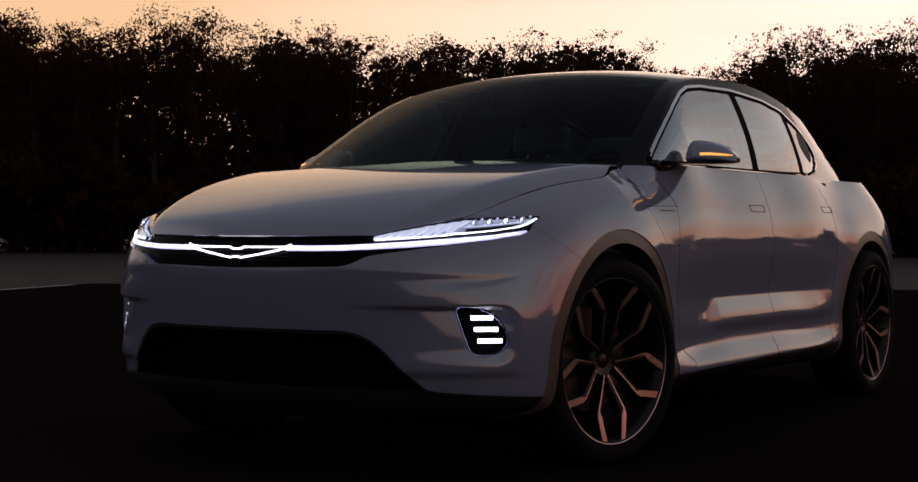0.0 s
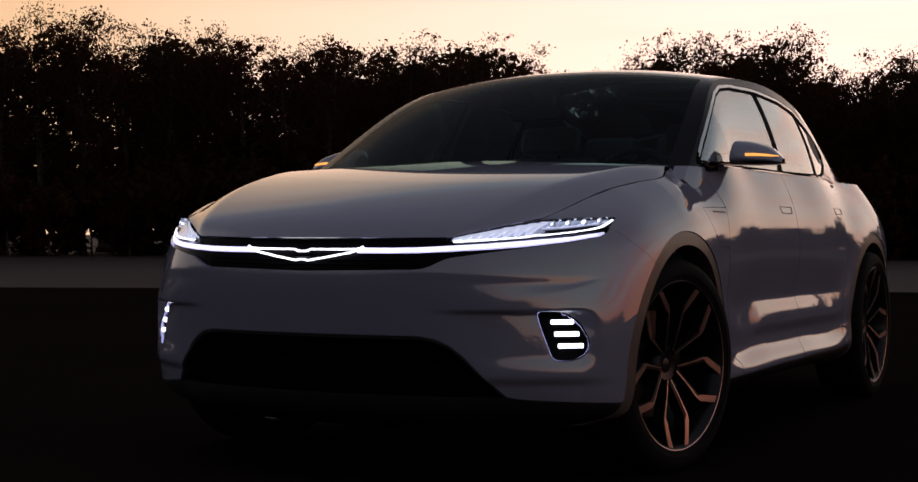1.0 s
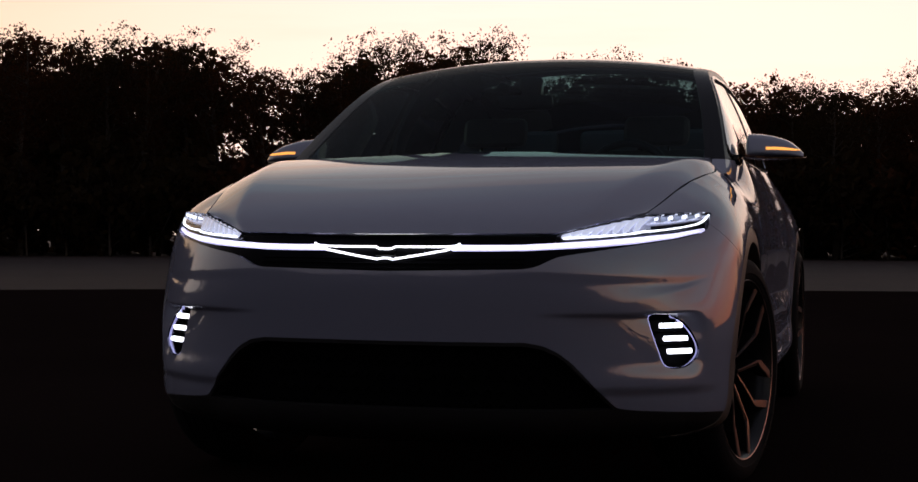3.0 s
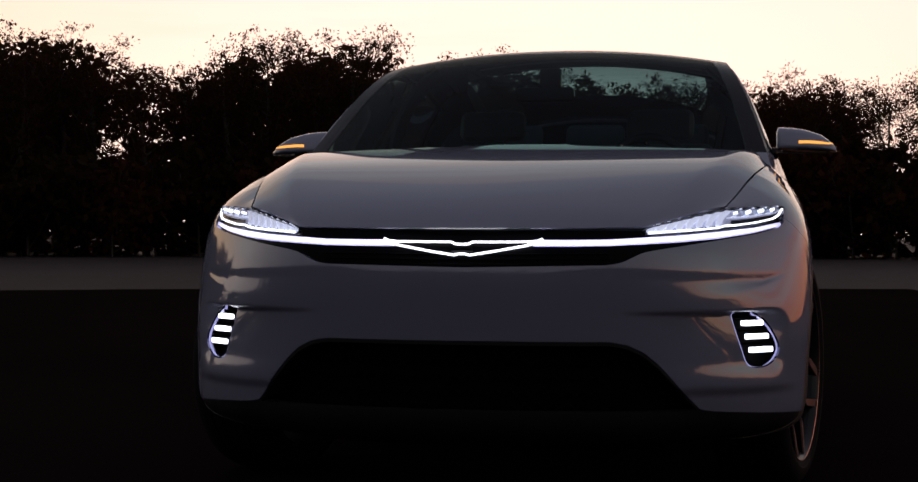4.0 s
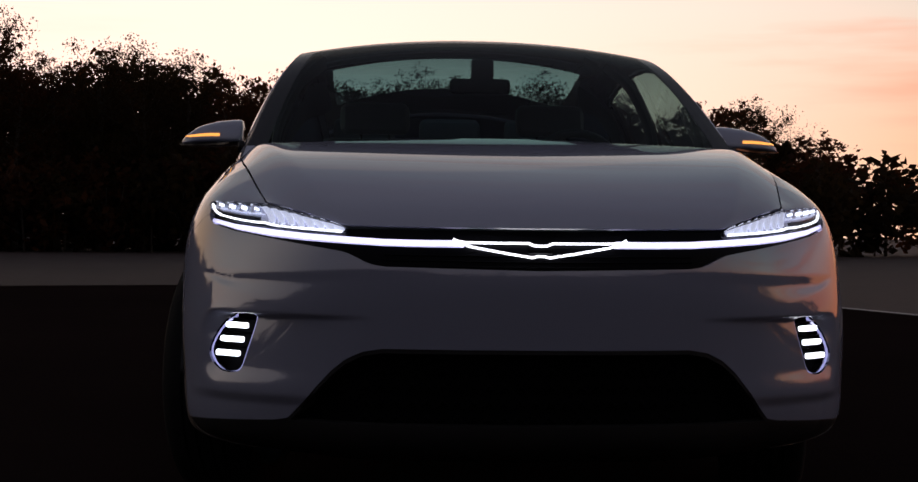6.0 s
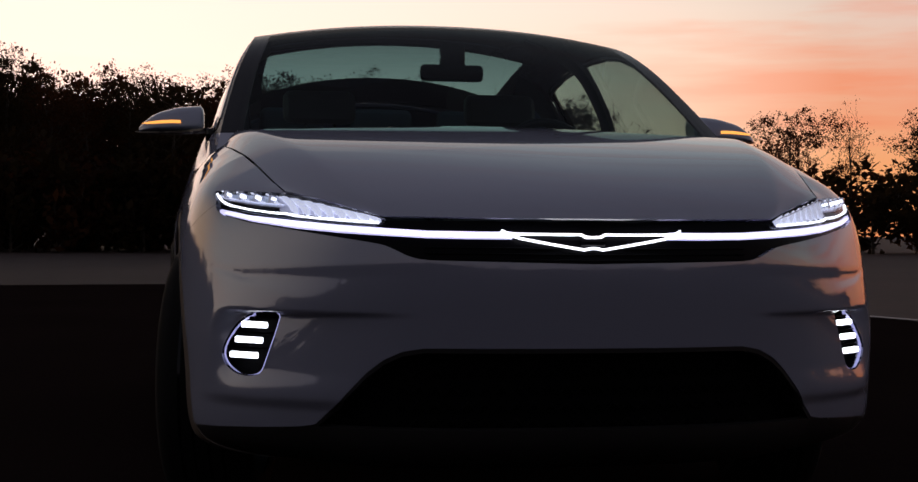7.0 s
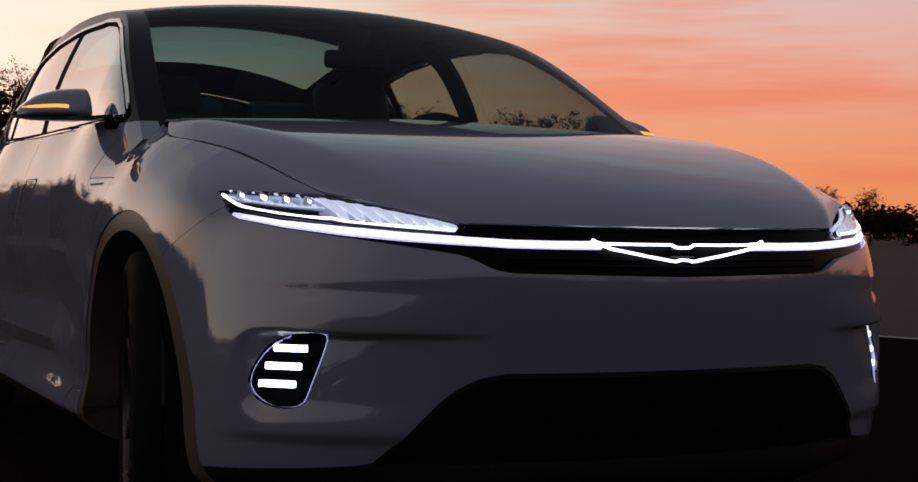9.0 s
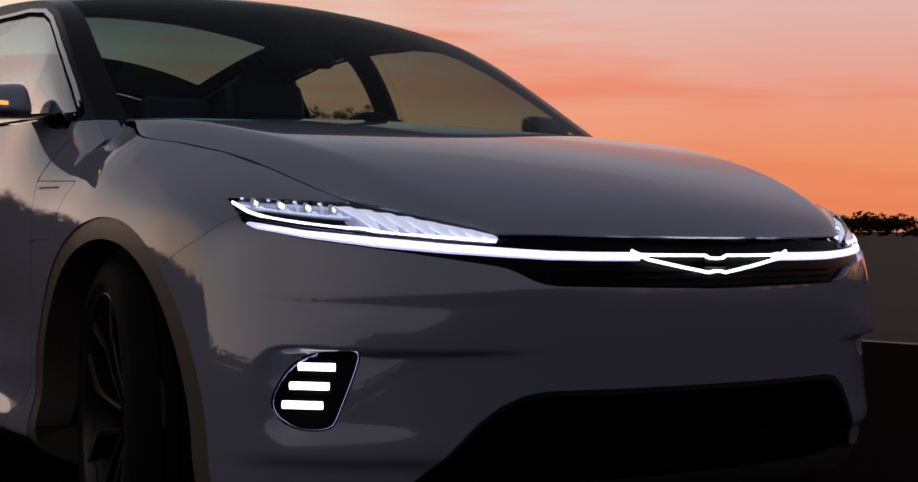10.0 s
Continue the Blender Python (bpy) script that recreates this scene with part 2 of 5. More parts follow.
# ---- building helpers ----
def mesh_of(name, verts, faces, mat, smooth=True, sharp_from=None):
    me = bpy.data.meshes.new(name)
    me.from_pydata([tuple(v) for v in verts], [], [tuple(f) for f in faces])
    me.materials.append(mat)
    if smooth:
        me.polygons.foreach_set("use_smooth", [True] * len(me.polygons))
    me.update()
    return me


def part(name, data, mat, parent=None, label=""):
    """Links a bmesh, a mesh, or (verts, faces) as one object under its parent."""
    if isinstance(data, tuple):
        data = mesh_of(name, data[0], data[1], mat)
    elif isinstance(data, bmesh.types.BMesh):
        bm, data = data, bpy.data.meshes.new(name)
        bm.to_mesh(data)
        bm.free()
        data.materials.append(mat)
    ob = new(name, data)
    ob.parent = parent
    return tagged(ob, label)


def smooth_bm(bm, angle=35):
    for f in bm.faces:
        f.smooth = True
    for e in bm.edges:
        if len(e.link_faces) == 2 and e.calc_face_angle(0) > radians(angle):
            e.smooth = False
    return bm


def rounded_box(lo, hi, bevel=.02, segs=3, shape=None):
    bm = bmesh.new()
    bmesh.ops.create_cube(bm, size=1)
    for v in bm.verts:
        v.co = Vector([lo[i] + (v.co[i] + .5) * (hi[i] - lo[i]) for i in range(3)])
    bmesh.ops.bevel(bm, geom=bm.edges[:], offset=bevel, segments=segs, affect="EDGES", profile=.6)
    if shape:
        for v in bm.verts:
            v.co = Vector(shape(v.co))
    return smooth_bm(bm)


def lathe(profile, segs, axis="X"):
    """Turns (radius, offset) pairs round the X axis; open profile."""
    vs, fs, n = [], [], len(profile)
    for k in range(segs):
        a = 2 * math.pi * k / segs
        for r, o in profile:
            vs.append((o, r * math.cos(a), r * math.sin(a)))
    for k in range(segs):
        for i in range(n - 1):
            a, b = k * n + i, ((k + 1) % segs) * n + i
            fs.append((a, b, b + 1, a + 1))
    return vs, fs


def lathe_bm(profile, segs, angle=30):
    vs, fs = lathe(profile, segs)
    bm = bmesh.new()
    bv = [bm.verts.new(v) for v in vs]
    for f in fs:
        bm.faces.new([bv[i] for i in f])
    bmesh.ops.recalc_face_normals(bm, faces=bm.faces[:])
    return smooth_bm(bm, angle)


def sweep(path, width, height, up=(0, 0, 1), cap=True, widths=None):
    """A bar of rounded-rectangle section along a path."""
    path = [Vector(p) for p in path]
    bm, rings = bmesh.new(), []
    for i, p in enumerate(path):
        tan = (path[min(i + 1, len(path) - 1)] - path[max(i - 1, 0)]).normalized()
        side = tan.cross(Vector(up)).normalized()
        top = side.cross(tan).normalized()
        k = widths[i] if widths else 1.0
        ring = []
        for a, b in ((-.5, -.3), (-.3, -.5), (.3, -.5), (.5, -.3), (.5, .3), (.3, .5), (-.3, .5), (-.5, .3)):
            ring.append(bm.verts.new(p + side * a * width * k + top * b * height * k))
        rings.append(ring)
    for r0, r1 in zip(rings, rings[1:]):
        for j in range(8):
            bm.faces.new((r0[j], r0[(j + 1) % 8], r1[(j + 1) % 8], r1[j]))
    if cap:
        bm.faces.new(rings[0][::-1])
        bm.faces.new(rings[-1])
    bmesh.ops.recalc_face_normals(bm, faces=bm.faces[:])
    return smooth_bm(bm, 50)


def curve_through(pts, n):
    """n points on a smooth curve through pts (Catmull-Rom)."""
    p = np.array(pts, float)
    p = np.vstack([2 * p[0] - p[1], p, 2 * p[-1] - p[-2]])
    out = []
    for s in np.linspace(0, len(p) - 3 - 1e-6, n):
        i = int(s)
        f = s - i
        a, b, c, d = p[i:i + 4]
        out.append(.5 * (2 * b + (c - a) * f + (2 * a - 5 * b + 4 * c - d) * f * f + (3 * b - a - 3 * c + d) * f ** 3))
    return np.array(out)


# surfaces: arrays of points with polygons that can be cut along any line d = 0
class Sheet:
    def __init__(self, v, f):
        self.v, self.f = np.asarray(v, float), list(f)


def grid_sheet(g):
    """A sheet from points g[i, j]."""
    n, m = g.shape[:2]
    idx = np.arange(n * m).reshape(n, m)
    f = np.stack([idx[:-1, :-1], idx[1:, :-1], idx[1:, 1:], idx[:-1, 1:]], -1).reshape(-1, 4)
    return Sheet(g.reshape(-1, 3), [tuple(q) for q in f.tolist()])


def keep(s, d):
    """The part of the sheet where d > 0, cut exactly along d = 0."""
    d = np.asarray(d, float)
    d = np.where(np.abs(d) < 1e-7, 1e-7, d)
    vs, fs, cuts = [tuple(p) for p in s.v.tolist()], [], {}
    pos = d > 0
    for f in s.f:
        c = sum(bool(pos[i]) for i in f)
        if c == len(f):
            fs.append(f)
        elif c:
            out = []
            for a, b in zip(f, f[1:] + f[:1]):
                if pos[a]:
                    out.append(a)
                if pos[a] != pos[b]:
                    k = (a, b) if a < b else (b, a)
                    if k not in cuts:
                        w = d[k[0]] / (d[k[0]] - d[k[1]])
                        cuts[k] = len(vs)
                        vs.append(tuple(s.v[k[0]] * (1 - w) + s.v[k[1]] * w))
                    out.append(cuts[k])
            if len(out) > 2:
                fs.append(tuple(out))
    used = sorted({i for f in fs for i in f})
    if not used:
        return Sheet(np.zeros((0, 3)), [])
    re = {o: n for n, o in enumerate(used)}
    va = np.array(vs)
    return Sheet(va[used], [tuple(re[i] for i in f) for f in fs])


def mirror(s):
    """Both halves, joined along x = 0."""
    v2 = s.v * np.array([-1, 1, 1])
    n = len(s.v)
    mid = np.abs(s.v[:, 0]) < 1e-5
    to = np.where(mid, np.arange(n), np.arange(n) + n)
    f2 = [tuple(int(to[i]) for i in reversed(f)) for f in s.f]
    return Sheet(np.vstack([s.v, v2]), list(s.f) + f2)


def flip(s):
    return Sheet(s.v * np.array([-1, 1, 1]), [tuple(reversed(f)) for f in s.f])


def normals(s):
    n = np.zeros_like(s.v)
    for f in s.f:
        a, b, c = s.v[f[0]], s.v[f[1]], s.v[f[2]]
        k = np.array(((b[1] - a[1]) * (c[2] - a[2]) - (b[2] - a[2]) * (c[1] - a[1]), (b[2] - a[2]) * (c[0] - a[0]) - (b[0] - a[0]) * (c[2] - a[2]), (b[0] - a[0]) * (c[1] - a[1]) - (b[1] - a[1]) * (c[0] - a[0])))
        for i in f:
            n[i] += k
    return n / (np.linalg.norm(n, axis=1)[:, None] + 1e-12)


def panel(name, s, mat, parent, depth=.015, label="", sink=0.0):
    """A sheet as a pressed panel with returned edges of the given depth."""
    nn = normals(s)
    v = s.v - nn * sink
    cnt = {}
    for f in s.f:
        for a, b in zip(f, f[1:] + f[:1]):
            cnt[(a, b)] = cnt.get((a, b), 0) + 1
    rim = [(a, b) for (a, b) in cnt if (b, a) not in cnt]
    vs, fs = [tuple(p) for p in v.tolist()], list(s.f)
    if depth and rim:
        ids, outer = {}, {}
        for i in {i for e in rim for i in e}:
            outer[i] = len(vs)
            vs.append(tuple(v[i]))
            ids[i] = len(vs)
            vs.append(tuple(v[i] - nn[i] * depth))
        for a, b in rim:
            fs.append((outer[b], outer[a], ids[a], ids[b]))
    return part(name, (vs, fs), mat, parent, label)


def rim_wall(name, s, mat, parent, depth, label="", lift=0.0):
    """Only the wall that runs inwards from the edge of a sheet."""
    nn = normals(s)
    cnt = {(a, b) for f in s.f for a, b in zip(f, f[1:] + f[:1])}
    rim = [(a, b) for (a, b) in cnt if (b, a) not in cnt]
    rim.sort()
    ids, vs, fs = {}, [], []
    for i in sorted({i for e in rim for i in e}):
        ids[i] = len(vs)
        vs += [tuple(s.v[i] + nn[i] * lift), tuple(s.v[i] - nn[i] * depth)]
    for a, b in rim:
        fs.append((ids[a], ids[b], ids[b] + 1, ids[a] + 1))
    return part(name, (vs, fs), mat, parent, label)


def solve_spline(p, mirror_ends):
    """Control points of the uniform cubic spline through the rows of p (first axis)."""
    n = len(p)
    a = np.zeros((n, n))
    for i in range(n):
        a[i, i] = 4 / 6
        for j in (i - 1, i + 1):
            if 0 <= j < n:
                a[i, j] += 1 / 6
            else:
                a[i, i] += 2 / 6 * (0 if mirror_ends else 1)
                k = 1 if j < 0 else n - 2
                a[i, k] += 1 / 6 * (1 if mirror_ends else -1)
    return a


def bspline(ctrl, t):
    """Points at t (0..n-1) of the uniform cubic spline on ctrl, which has one ghost row at each end."""
    out = []
    for s in t:
        i = min(int(s), len(ctrl) - 4)
        f = s - i
        out.append(((1 - f) ** 3 * ctrl[i] + (3 * f ** 3 - 6 * f * f + 4) * ctrl[i + 1] + (-3 * f ** 3 + 3 * f * f + 3 * f + 1) * ctrl[i + 2] + f ** 3 * ctrl[i + 3]) / 6)
    return np.array(out)


def poly_dist(x, y, pts, closed=False):
    """Signed distance to a polyline: positive on its left."""
    p = np.array(pts, float)
    if closed:
        p = np.vstack([p, p[:1]])
    best, sign = np.full(x.shape, 1e9), np.ones(x.shape)
    for a, b in zip(p[:-1], p[1:]):
        e = b - a
        k = np.clip(((x - a[0]) * e[0] + (y - a[1]) * e[1]) / (e @ e), 0, 1)
        dx, dy = x - a[0] - k * e[0], y - a[1] - k * e[1]
        d = np.hypot(dx, dy)
        cr_ = e[0] * (y - a[1]) - e[1] * (x - a[0])
        m = d < best - 1e-9
        best, sign = np.where(m, d, best), np.where(m, np.where(cr_ >= 0, 1, -1), sign)
    if closed:
        ins = np.zeros(x.shape, bool)
        for a, b in zip(p[:-1], p[1:]):
            hit = ((a[1] > y) != (b[1] > y)) & (x < (b[0] - a[0]) * (y - a[1]) / (b[1] - a[1] + 1e-15) + a[0])
            ins ^= hit
        return np.where(ins, best, -best)
    return best * sign

# ---- the car ----
car = tagged(new("car"), "pearl white electric crossover, lamps lit, on dark asphalt", "car")

# plan line at the widest level, and the way inwards at each station: (x, y, inward x, inward y)
STATIONS = [(0, -1.030, 0, 1), (.25, -1.016, -.06, 1), (.48, -.968, -.22, .97), (.68, -.862, -.52, .85), (.866, -.668, -.78, .62), (.966, -.430, -.96, .27),
            (.980, -.12, -1, 0), (.978, .25, -1, 0), (.963, .62, -1, 0), (.954, 1.0, -1, 0), (.952, 1.4, -1, 0), (.952, 1.8, -1, 0), (.956, 2.25, -1, 0),
            (.966, 2.70, -1, 0), (.966, 3.08, -1, 0), (.935, 3.42, -.97, -.25), (.82, 3.70, -.7, -.7), (.52, 3.90, -.25, -.97), (0, 3.94, 0, -1)]
NOSE = [(.40, .17), (.10, .215), (.074, .32), (.056, .44), (.040, .57), (.0235, .67), (.029, .75), (.040, .82), (.075, .87), (.14, .90)]
NOSE2 = [(.40, .17), (.09, .215), (.052, .32), (.036, .44), (.020, .57), (.018, .67), (.034, .76), (.060, .835), (.11, .885), (.19, .92)]
CORNER = [(.40, .17), (.05, .215), (.012, .30), (.012, .42), (.002, .55), (.024, .67), (.043, .76), (.065, .845), (.115, .905), (.21, .945)]
FENDER = [(.30, .17), (.04, .215), (.008, .30), (.006, .42), (.000, .55), (.009, .68), (.022, .79), (.051, .88), (.11, .940), (.27, .995)]
ARCH = [(.30, .17), (.04, .215), (.010, .32), (.006, .44), (.000, .58), (.000, .71), (.010, .83), (.042, .920), (.105, .985), (.26, 1.055)]
COWL = [(.30, .17), (.05, .215), (.000, .315), (.012, .43), (.004, .58), (.000, .71), (.010, .84), (.038, .930), (.092, 1.010), (.23, 1.105)]
DOOR = [(.30, .17), (.03, .24), (-.026, .304), (.034, .388), (.012, .475), (.034, .57), (.002, .71), (.004, .85), (.040, 1.0), (.100, 1.115)]
DOOR2 = [(.30, .17), (.02, .24), (-.036, .306), (.036, .392), (.012, .475), (.044, .575), (.004, .72), (.004, .85), (.040, 1.0), (.100, 1.118)]
HAUNCH = [(.30, .17), (.04, .215), (.010, .32), (.006, .44), (.000, .58), (.002, .72), (.014, .85), (.050, .955), (.110, 1.05), (.165, 1.12)]
TAIL = [(.40, .20), (.12, .25), (.04, .36), (.010, .48), (.000, .60), (.020, .72), (.050, .84), (.09, .95), (.14, 1.04), (.22, 1.11)]
PROFILES = [NOSE, NOSE, NOSE, NOSE2, CORNER, FENDER, ARCH, COWL, DOOR, DOOR2, DOOR2, DOOR2, DOOR, HAUNCH, HAUNCH, HAUNCH, TAIL, TAIL, TAIL]


# hood: three long curves - the middle, the fold and the seam
HOOD_MID = [(0, -1.0, .828), (0, -.90, .897), (0, -.68, .972), (0, -.40, 1.038), (0, -.12, 1.087), (0, .08, 1.113), (0, .22, 1.129)]
HOOD_FOLD = [(.500, -.885, .832), (.545, -.80, .886), (.598, -.62, .958), (.655, -.38, 1.024), (.712, -.12, 1.072), (.755, .10, 1.098), (.786, .34, 1.101)]
HOOD_EDGE = [(.712, -.670, .895), (.733, -.575, .920), (.764, -.43, .964), (.793, -.27, 1.002), (.818, -.08, 1.030), (.832, .09, 1.048), (.806, .27, 1.088)]
SEAM_Y = [-.70, -.67, -.575, -.43, -.27, -.08, .09, .18, .27]
SEAM_Z = [.890, .895, .920, .964, 1.002, 1.030, 1.048, 1.066, 1.088]


def spline_curve(pts, s):
    """Points at s on the smooth curve through pts."""
    p = np.array(pts)
    c = np.linalg.solve(solve_spline(p, False), p)
    c = np.concatenate([2 * c[:1] - c[1:2], c, 2 * c[-1:] - c[-2:-1]])
    return bspline(c, s)


def body_sheet():
    net = np.array([[(x + ix * r, y + iy * r, z) for r, z in prof] for (x, y, ix, iy), prof in zip(STATIONS, PROFILES)])
    n = len(net)
    ends, free = solve_spline(net, True), solve_spline(net, False)
    ctrl = np.empty_like(net)
    ctrl[:, :, 0] = np.linalg.solve(free, net[:, :, 0])
    for k in (1, 2):
        ctrl[:, :, k] = np.linalg.solve(ends, net[:, :, k])
    m = np.array([-1, 1, 1])
    ctrl = np.concatenate([ctrl[1:2] * m, ctrl, ctrl[-2:-1] * m])
    us = []
    for i in range(n - 1):
        gap = math.dist(STATIONS[i][:2], STATIONS[i + 1][:2])
        k = max(3, round(gap / (.011 if i < 9 else .02 if i < 14 else .05)))
        us += list(i + np.arange(k) / k)
    us.append(n - 1 - 1e-9)
    g = bspline(ctrl, us)
    rows = np.transpose(g, (1, 0, 2))
    rows = np.concatenate([2 * rows[:1] - rows[1:2], rows, 2 * rows[-1:] - rows[-2:-1]])
    vs = np.linspace(0, len(PROFILES[0]) - 1 - 1e-9, 190)
    g = np.transpose(bspline(rows, vs), (1, 0, 2))
    g[0, :, 0] = 0
    g[-1, :, 0] = 0
    # fender tops meet the hood along its seam
    for i in range(len(us)):
        ym = g[i, -48, 1]
        if not -.72 < ym < .5:
            continue
        sd = poly_dist(g[i, :, 0], g[i, :, 1], HOODSEAM)
        hit = [k for k in range(97, 189) if sd[k] < 0 <= sd[k + 1]]
        if hit:
            k = hit[0]
            f = sd[k] / (sd[k] - sd[k + 1])
            q = g[i, k] * (1 - f) + g[i, k + 1] * f
            dz = float(np.interp(q[1], SEAM_Y, SEAM_Z)) - q[2]
            w = np.clip((sd + .16) / .16, 0, 1)
            w = w * w * (3 - 2 * w) * np.clip((g[i, :, 2] - .86) / .06, 0, 1)
            g[i, :, 2] += dz * w * np.clip((.42 - q[1]) / .2, 0, 1)
    # scooped hollow round each fog lamp: a hard crease above, a soft ledge below
    x, y, z = g[..., 0], g[..., 1], g[..., 2]
    front = y < -.3
    edge = .893 - .030 * np.clip((z - .53) / .07, 0, 1) ** 2 - .02 * np.clip((.47 - z) / .07, 0, 1) ** 2
    a = np.clip((x - .40) / .34, 0, 1) * np.clip((edge + .004 - x) / .045, 0, 1)
    b = np.clip((.600 - z) / .013, 0, 1) * np.clip((z - .372) / .085, 0, 1)
    a, b = a * a * (3 - 2 * a), b * b * (3 - 2 * b)
    amt = np.where(front, a * b, 0) * (.006 + .030 * np.clip((z - .40) / .2, 0, 1))
    # facet that turns under, below a ridge that runs out from the band's corner
    ridge = .722 - .012 * np.clip((x - .45) / .45, 0, 1)
    foot = np.interp(x, [0, .30, .62, .80, .90], [.600, .602, .606, .660, .696])
    a = np.clip((x - .22) / .45, 0, 1) * np.clip((.95 - x) / .10, 0, 1)
    b = np.clip((ridge - z) / .036, 0, 1) * np.clip((z - foot) / np.maximum(ridge - foot - .03, .015), 0, 1)
    a, b = a * a * (3 - 2 * a), b * b * (3 - 2 * b)
    amt += np.where(front, a * b, 0) * .0035
    # tucked-in lower lip
    lip = np.clip((.388 - z) / .035, 0, 1)
    amt += np.where(front, .016 * lip * lip * (3 - 2 * lip) * np.clip((x - .45) / .2, 0, 1) * np.clip((.93 - x) / .08, 0, 1), 0)
    # raised ledge low on the doors, over a short undercut
    along = np.clip((y - .86) / .10, 0, 1) * np.clip((2.42 - y) / .25, 0, 1) * (x > .6)
    rise = np.clip((.575 - z) / .095, 0, 1)
    fall = np.clip((z - .425) / .055, 0, 1)
    rise, fall = rise * (2 - rise), fall * fall * (3 - 2 * fall)
    amt -= .014 * along * rise * fall
    for i, st in enumerate(us):
        j = min(int(st), n - 2)
        f = st - j
        ix = STATIONS[j][2] * (1 - f) + STATIONS[j + 1][2] * f
        iy = STATIONS[j][3] * (1 - f) + STATIONS[j + 1][3] * f
        g[i, :, 0] += ix * amt[i]
        g[i, :, 1] += iy * amt[i]
    return grid_sheet(g), g


HUB_F, HUB_R = (0.0, .378), (2.982, .380)


def arch_d(y, z, hub, r):
    """Outside (+) of a wheel opening: round above, longer ahead of the hub at the bottom."""
    dy, dz = y - hub[0], z - hub[1]
    ax = np.where(dy < 0, 1.07, 1.03)
    low = np.clip(-dz / .3, 0, 1) * .03
    return np.hypot(dy / ax, np.maximum(dz, -.02)) - r - low


def lead_z(x):
    return np.interp(x, [0, .45, .49, .56, .63, .709, .80, .875, .95], [.828, .828, .828, .848, .868, .889, .896, .898, .898])


def band_low(x):
    return np.interp(x, [0, .39, .42, .445, .47, .495, .52, .6, .7, .8, .86, .89], [.719, .7265, .730, .738, .751, .762, .767, .780, .797, .815, .833, .862])


def paint_low(x):
    return np.interp(x, [0, .40, .45, .493, .53, .57, .61, .644, .68, .95], [.516, .516, .507, .486, .455, .41, .36, .322, .315, .293])


HEADLAMP = [(.487, .822), (.52, .836), (.56, .847), (.63, .866), (.709, .886), (.80, .8930), (.876, .8965), (.8825, .887), (.868, .862), (.80, .845), (.70, .829), (.60, .818), (.52, .811), (.494, .812)]
FOG_KNOTS = [(.726, .583), (.737, .545), (.755, .490), (.768, .452), (.780, .439), (.802, .434), (.830, .438), (.852, .455), (.863, .478), (.861, .504), (.845, .538), (.824, .567), (.800, .586), (.775, .595), (.748, .596), (.731, .593)]
FOG = [tuple(q) for q in curve_through(FOG_KNOTS + FOG_KNOTS[:1], 64)[:-1]]
HOODSEAM = [(.60, -.85), (.712, -.670), (.748, -.508), (.768, -.412), (.787, -.306), (.805, -.193), (.820, -.071), (.830, .010), (.833, .080), (.830, .120), (.819, .165), (.802, .216), (.787, .30), (.776, .36), (.76, .50)]
DOORSEAM = [(.44, 1.2), (.475, 1.09), (.505, 1.01), (.548, .947), (.530, .87), (.512, .80), (.520, .60), (.545, .42), (.60, .37), (.66, .34), (.70, .2)]
MIDSEAM = [(1.575, 1.2), (1.572, .6), (1.60, .2)]
REARSEAM = [(2.30, 1.2), (2.40, 1.05), (2.45, .92), (2.455, .80), (2.415, .62), (2.37, .45), (2.33, .2)]
VENT = [(.281, .943), (.548, .947), (.514, .796), (.391, .799)]
GAP = .0022

body, body_grid = body_sheet()


def front_point(x, z, out=0.0):
    """The point of the nose at height z and abscissa x, moved forwards by out."""
    s = body.v
    m = s[:, 1] < -.2
    p = s[m]
    d = (p[:, 0] - abs(x)) ** 2 + (p[:, 2] - z) ** 2
    k = np.argsort(d)[:4]
    w = 1 / (d[k] + 1e-8)
    q = (p[k] * w[:, None]).sum(0) / w.sum()
    return Vector((x, q[1] - out, z))


def fields(s):
    x, y, z = np.abs(s.v[:, 0]), s.v[:, 1], s.v[:, 2]
    return x, y, z


def both(name, s, mat, depth=.015, label="", sink=0.0, parent=None):
    """A panel on each flank of the car."""
    return [panel(name, q, mat, parent or car, depth, label, sink) for q in (s, flip(s))]


